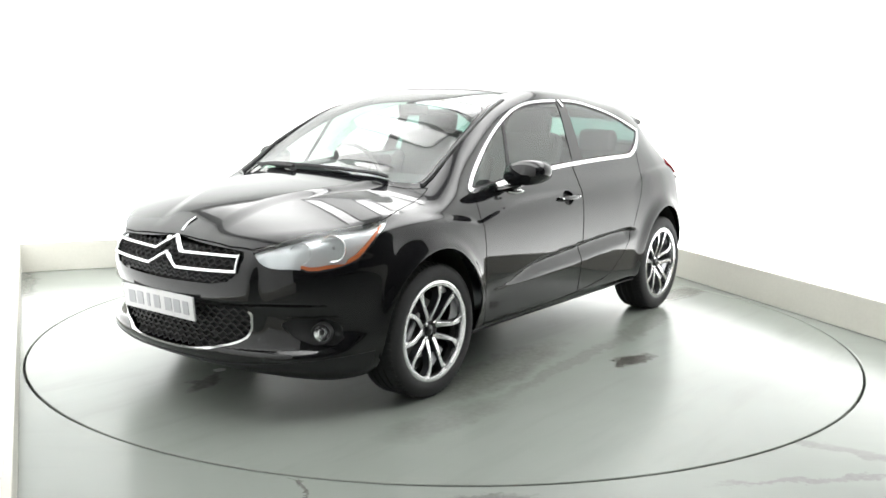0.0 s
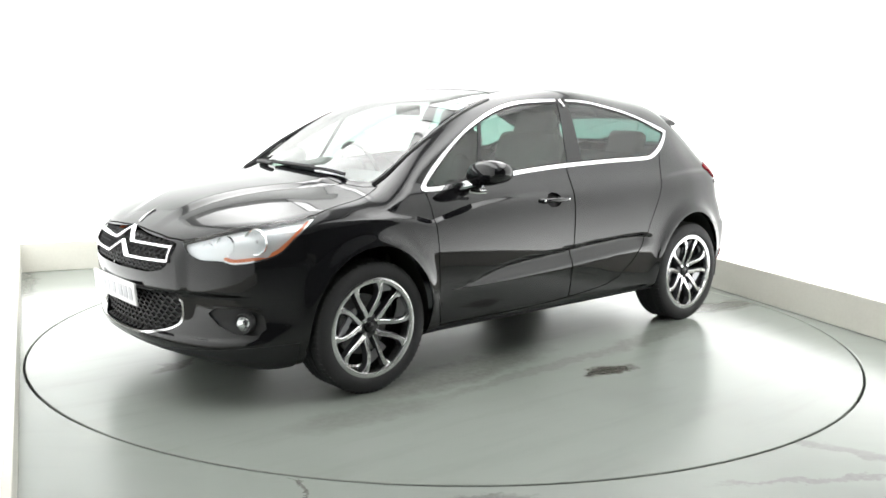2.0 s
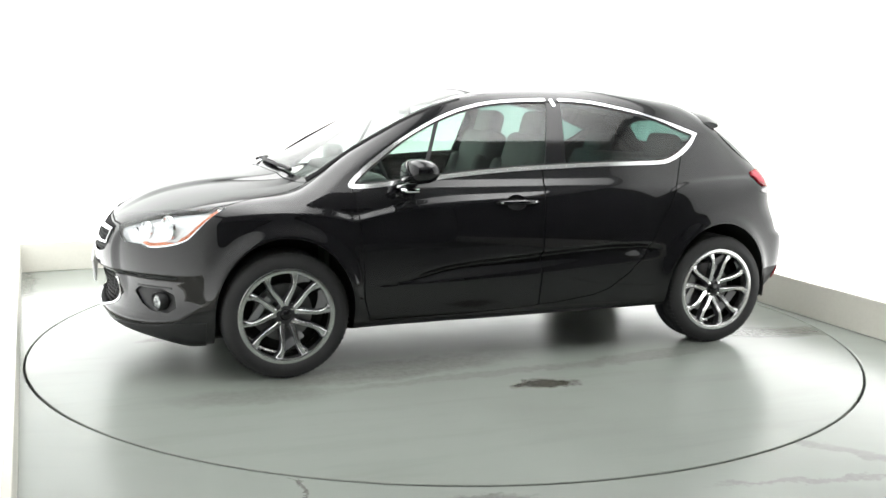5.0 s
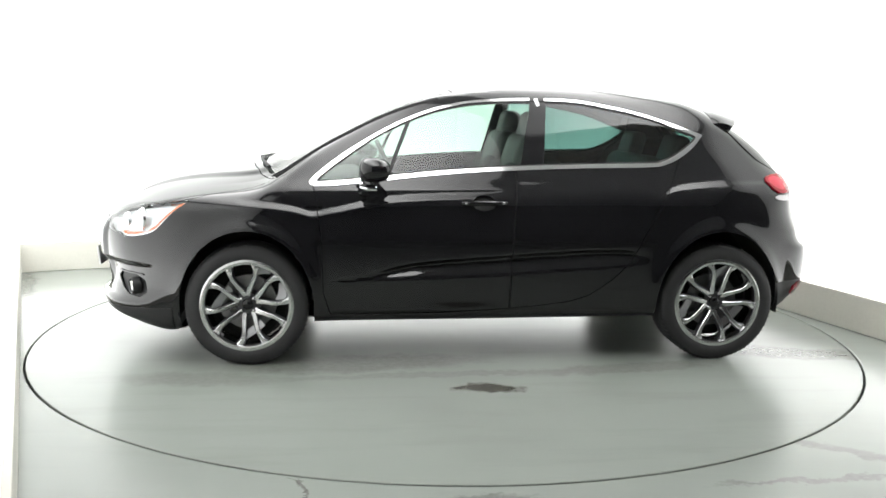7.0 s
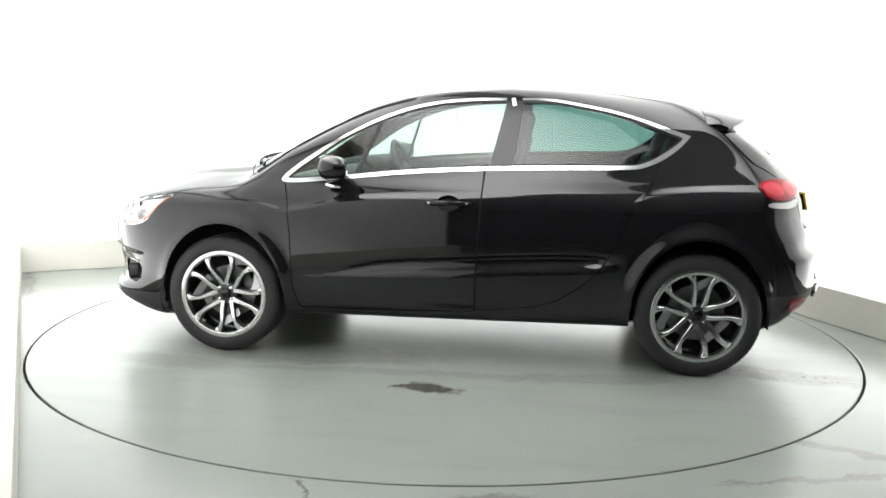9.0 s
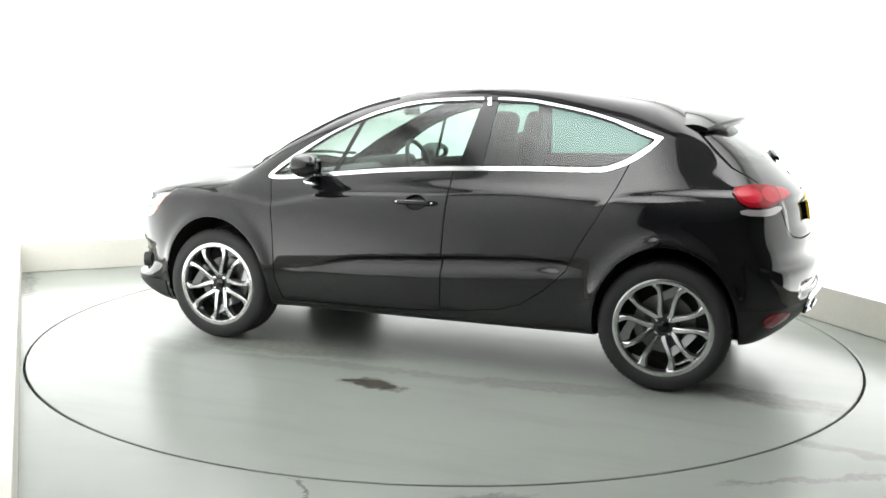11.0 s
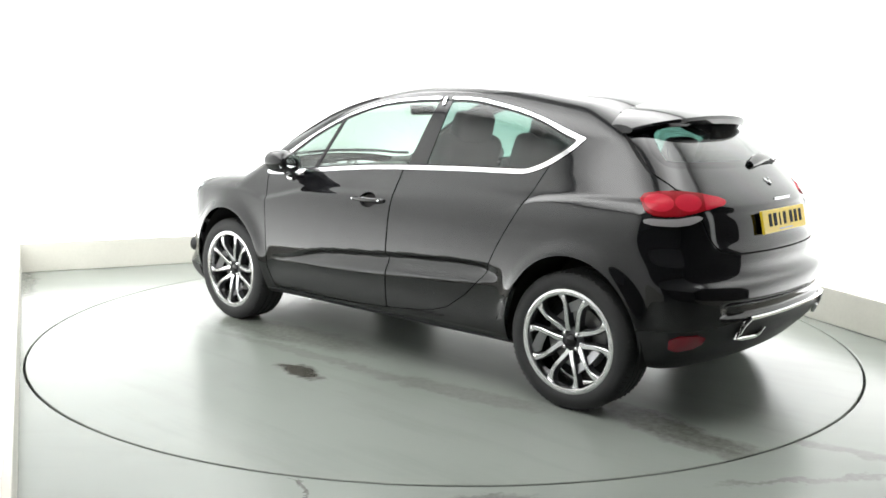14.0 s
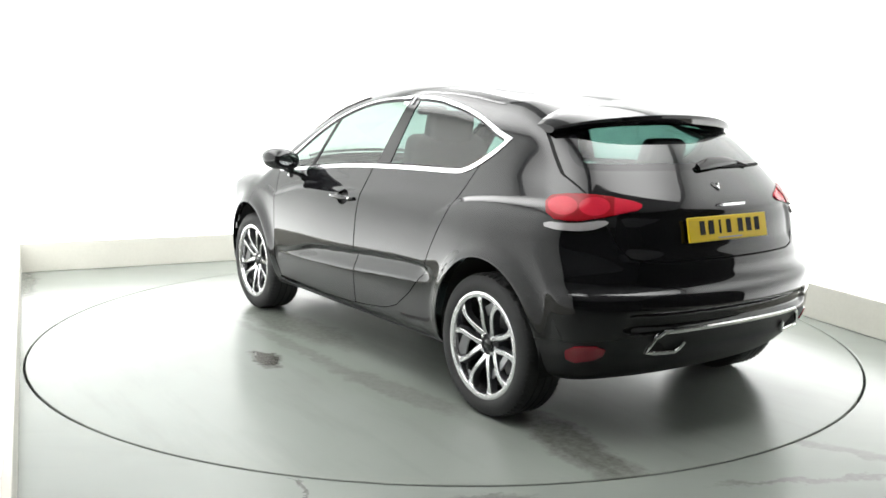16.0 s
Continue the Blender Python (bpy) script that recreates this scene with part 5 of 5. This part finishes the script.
# wipers
for y0, y1, x1 in ((0.48, -0.42, 1.175), (-0.10, -0.60, 1.09)):
    root = empty("wiper", pose(0, 0, 0), "", "", parent=car)
    a, b = on_top(1.325 - 0.42 * y0 ** 2, y0, 0.012), None
    path = []
    for i in range(13):
        t = i / 12
        y = y0 + (y1 - y0) * t
        x = (1.318 - 0.42 * min(abs(y), 0.6) ** 2) - 0.035 * math.sin(t * math.pi * 0.5) - 0.01
        path.append(on_top(x, y, 0.020 - 0.006 * t))
    bm = bmesh.new()
    sweep(bm, path[:9], lambda t: oval(0.012 - 0.005 * t, 0.010 - 0.004 * t, 6))
    part("wiper_arm", bm, PLASTIC, root, smooth=True)
    bm = bmesh.new()
    sweep(bm, [p + Vector((-0.012, 0, 0.002)) for p in path[3:]], [(-0.006, -0.012), (0.006, -0.012), (0.003, 0.007), (-0.003, 0.007)])
    part("wiper_blade", bm, RUBBER, root)
root = empty("rear_wiper", pose(0, 0, 0), "", "", parent=car)
path = [on_rear(0.03 - 0.40 * i / 10, 1.150 + 0.022 * math.sin(math.pi * i / 10), 0.018) for i in range(11)]
bm = bmesh.new()
sweep(bm, path, lambda t: oval((0.026 * math.sin(math.pi * min(1, t * 1.1 + 0.12)) ** 0.7 + 0.004) if t < 0.85 else 0.006, 0.016 * math.sin(math.pi * min(0.97, t + 0.1)) + 0.004), up=Vector((-1, 0, 1)))
part("wiper_arm", bm, GLOSS, root, smooth=True)
bm = bmesh.new()
sweep(bm, [on_rear(-0.15 - 0.38 * i / 10, 1.148, 0.006) for i in range(11)], oval(0.006, 0.008, 6), up=Vector((-1, 0, 1)))
part("wiper_blade", bm, RUBBER, root)
# cowl trough under the screen
bm = bmesh.new()
rows = []
for i in range(33):
    y = -0.66 + 1.32 * i / 32
    xc = 1.342 - 0.42 * min(abs(y), 0.6) ** 2
    rows.append([bm.verts.new(on_top(xc + dx, y, -0.012)) for dx in (0.03, 0.0, -0.03, -0.06)])
for r0, r1 in zip(rows, rows[1:]):
    for j in range(3):
        bm.faces.new((r0[j], r0[j + 1], r1[j + 1], r1[j]))
bmesh.ops.recalc_face_normals(bm, faces=bm.faces)
part("cowl", bm, PLASTIC, car, smooth=True)


# ---------------------------------------------------------------- cabin
def cushion(size, m, bevel, mat, name, parent):
    bm = box(size, m, bevel, 4)
    return part(name, bm, mat, parent, smooth=True)


def seat(x, y, rear=False):
    root = empty("seat", pose(0, 0, 0), "", "", parent=car)
    cushion((0.50, 0.50, 0.16), pose(x + 0.12, y, 0.56, 0, -6, 0), 0.05, SEAT, "seat_cushion", root)
    cushion((0.15, 0.50, 0.72), pose(x - 0.20, y, 0.90, 0, -18, 0), 0.06, SEAT, "backrest", root)
    for s in (-1, 1):
        cushion((0.17, 0.09, 0.50), pose(x - 0.14, y + s * 0.215, 0.84, 0, -20, s * 8), 0.04, SEAT, "bolster", root)
    cushion((0.11, 0.30, 0.21), pose(x - 0.320, y, 1.275, 0, -14, 0), 0.05, SEAT, "headrest", root)
    for s in (-1, 1):
        bm = bmesh.new()
        sweep(bm, [Vector((x - 0.305, y + s * 0.06, 1.13)), Vector((x - 0.325, y + s * 0.06, 1.22))], oval(0.006, 0.006, 8))
        part("headrest_post", bm, CHROME, root)


for y in (0.37, -0.37):
    seat(0.02, y)
bench = empty("rear_bench", pose(0, 0, 0), "", "", parent=car)
cushion((0.50, 1.28, 0.18), pose(-0.72, 0, 0.56, 0, -6, 0), 0.06, SEAT, "seat_cushion", bench)
cushion((0.15, 1.28, 0.60), pose(-1.04, 0, 0.83, 0, -24, 0), 0.06, SEAT, "backrest", bench)
for y in (0.40, -0.40):
    cushion((0.10, 0.28, 0.20), pose(-1.17, y, 1.155, 0, -18, 0), 0.04, SEAT, "headrest", bench)
cushion((0.42, 1.20, 0.03), pose(-1.45, 0, 1.06, 0, 3, 0), 0.012, LINING, "parcel_shelf", car)
cushion((0.42, 1.26, 0.30), pose(0.86, 0, 0.86, 0, 8, 0), 0.09, SEAT, "dashboard", car)
cushion((0.30, 0.42, 0.10), pose(0.76, -0.37, 1.01, 0, 6, 0), 0.045, SEAT, "instrument_hood", car)
cushion((0.9, 0.22, 0.30), pose(0.25, 0, 0.48, 0, 0, 0), 0.05, SEAT, "centre_console", car)
part("cabin_floor", box((2.9, 1.30, 0.03), pose(-0.15, 0, 0.30), 0.008), LINING, car)
part("bulkhead", box((0.03, 1.30, 0.55), pose(1.05, 0, 0.62), 0.008), LINING, car)
part("boot_panel", box((0.03, 1.20, 0.62), pose(-1.66, 0, 0.66), 0.008), LINING, car)
# steering wheel on the right-hand side
bm = bmesh.new()
sm = Matrix.Translation((0.50, -0.37, 1.0)) @ Vector((-0.90, 0, 0.42)).to_track_quat("Y", "Z").to_matrix().to_4x4()
lathe(bm, [(0.178 + 0.015 * math.cos(a), 0.015 * math.sin(a)) for a in [2 * math.pi * k / 10 for k in range(10)]], 40, sm, closed=True)
add_box(bm, (0.34, 0.02, 0.035), sm @ pose(0, -0.01, -0.01), 0.006, 1)
add_box(bm, (0.11, 0.05, 0.10), sm @ pose(0, -0.01, -0.02), 0.015, 2)
part("steering_wheel", bm, SEAT, car, "black steering wheel on the right-hand side", smooth=True)
cushion((0.03, 0.22, 0.065), pose(0.42, 0.0, 1.375, 0, 12, 0), 0.014, GLOSS, "interior_mirror", car)
# lining under the roof
v, n, t = cap
skin("headlining", (v, -n, t[:, ::-1]), LINING, car, 0.030)
# ---------------------------------------------------------------- motion
TURN = ((0.0, 233.13), (0.5, 230.94), (1.0, 227.87), (1.5, 224.55), (2.0, 220.85), (2.5, 217.41), (3.0, 213.93), (3.5, 210.58), (4.0, 207.11),
        (6.5, 189.88), (7.0, 186.32), (7.5, 182.85), (8.0, 179.23), (8.5, 175.80), (9.0, 172.20), (11.5, 156.40), (12.0, 153.0), (12.5, 149.54),
        (13.0, 146.0), (13.5, 142.55), (14.0, 139.07), (14.5, 135.57), (15.0, 131.95), (15.5, 128.49), (16.0, 124.97))
CAR_AT = (-0.151, -0.0615)


def motions():
    """The turntable turns, and the car with it."""
    walk(table, [(t, pose(0, 0, 0, 0, 0, a)) for t, a in TURN])
    walk(car, [(t, pose(0, 0, 0, 0, 0, a) @ pose(*CAR_AT, 0)) for t, a in TURN])


motions()
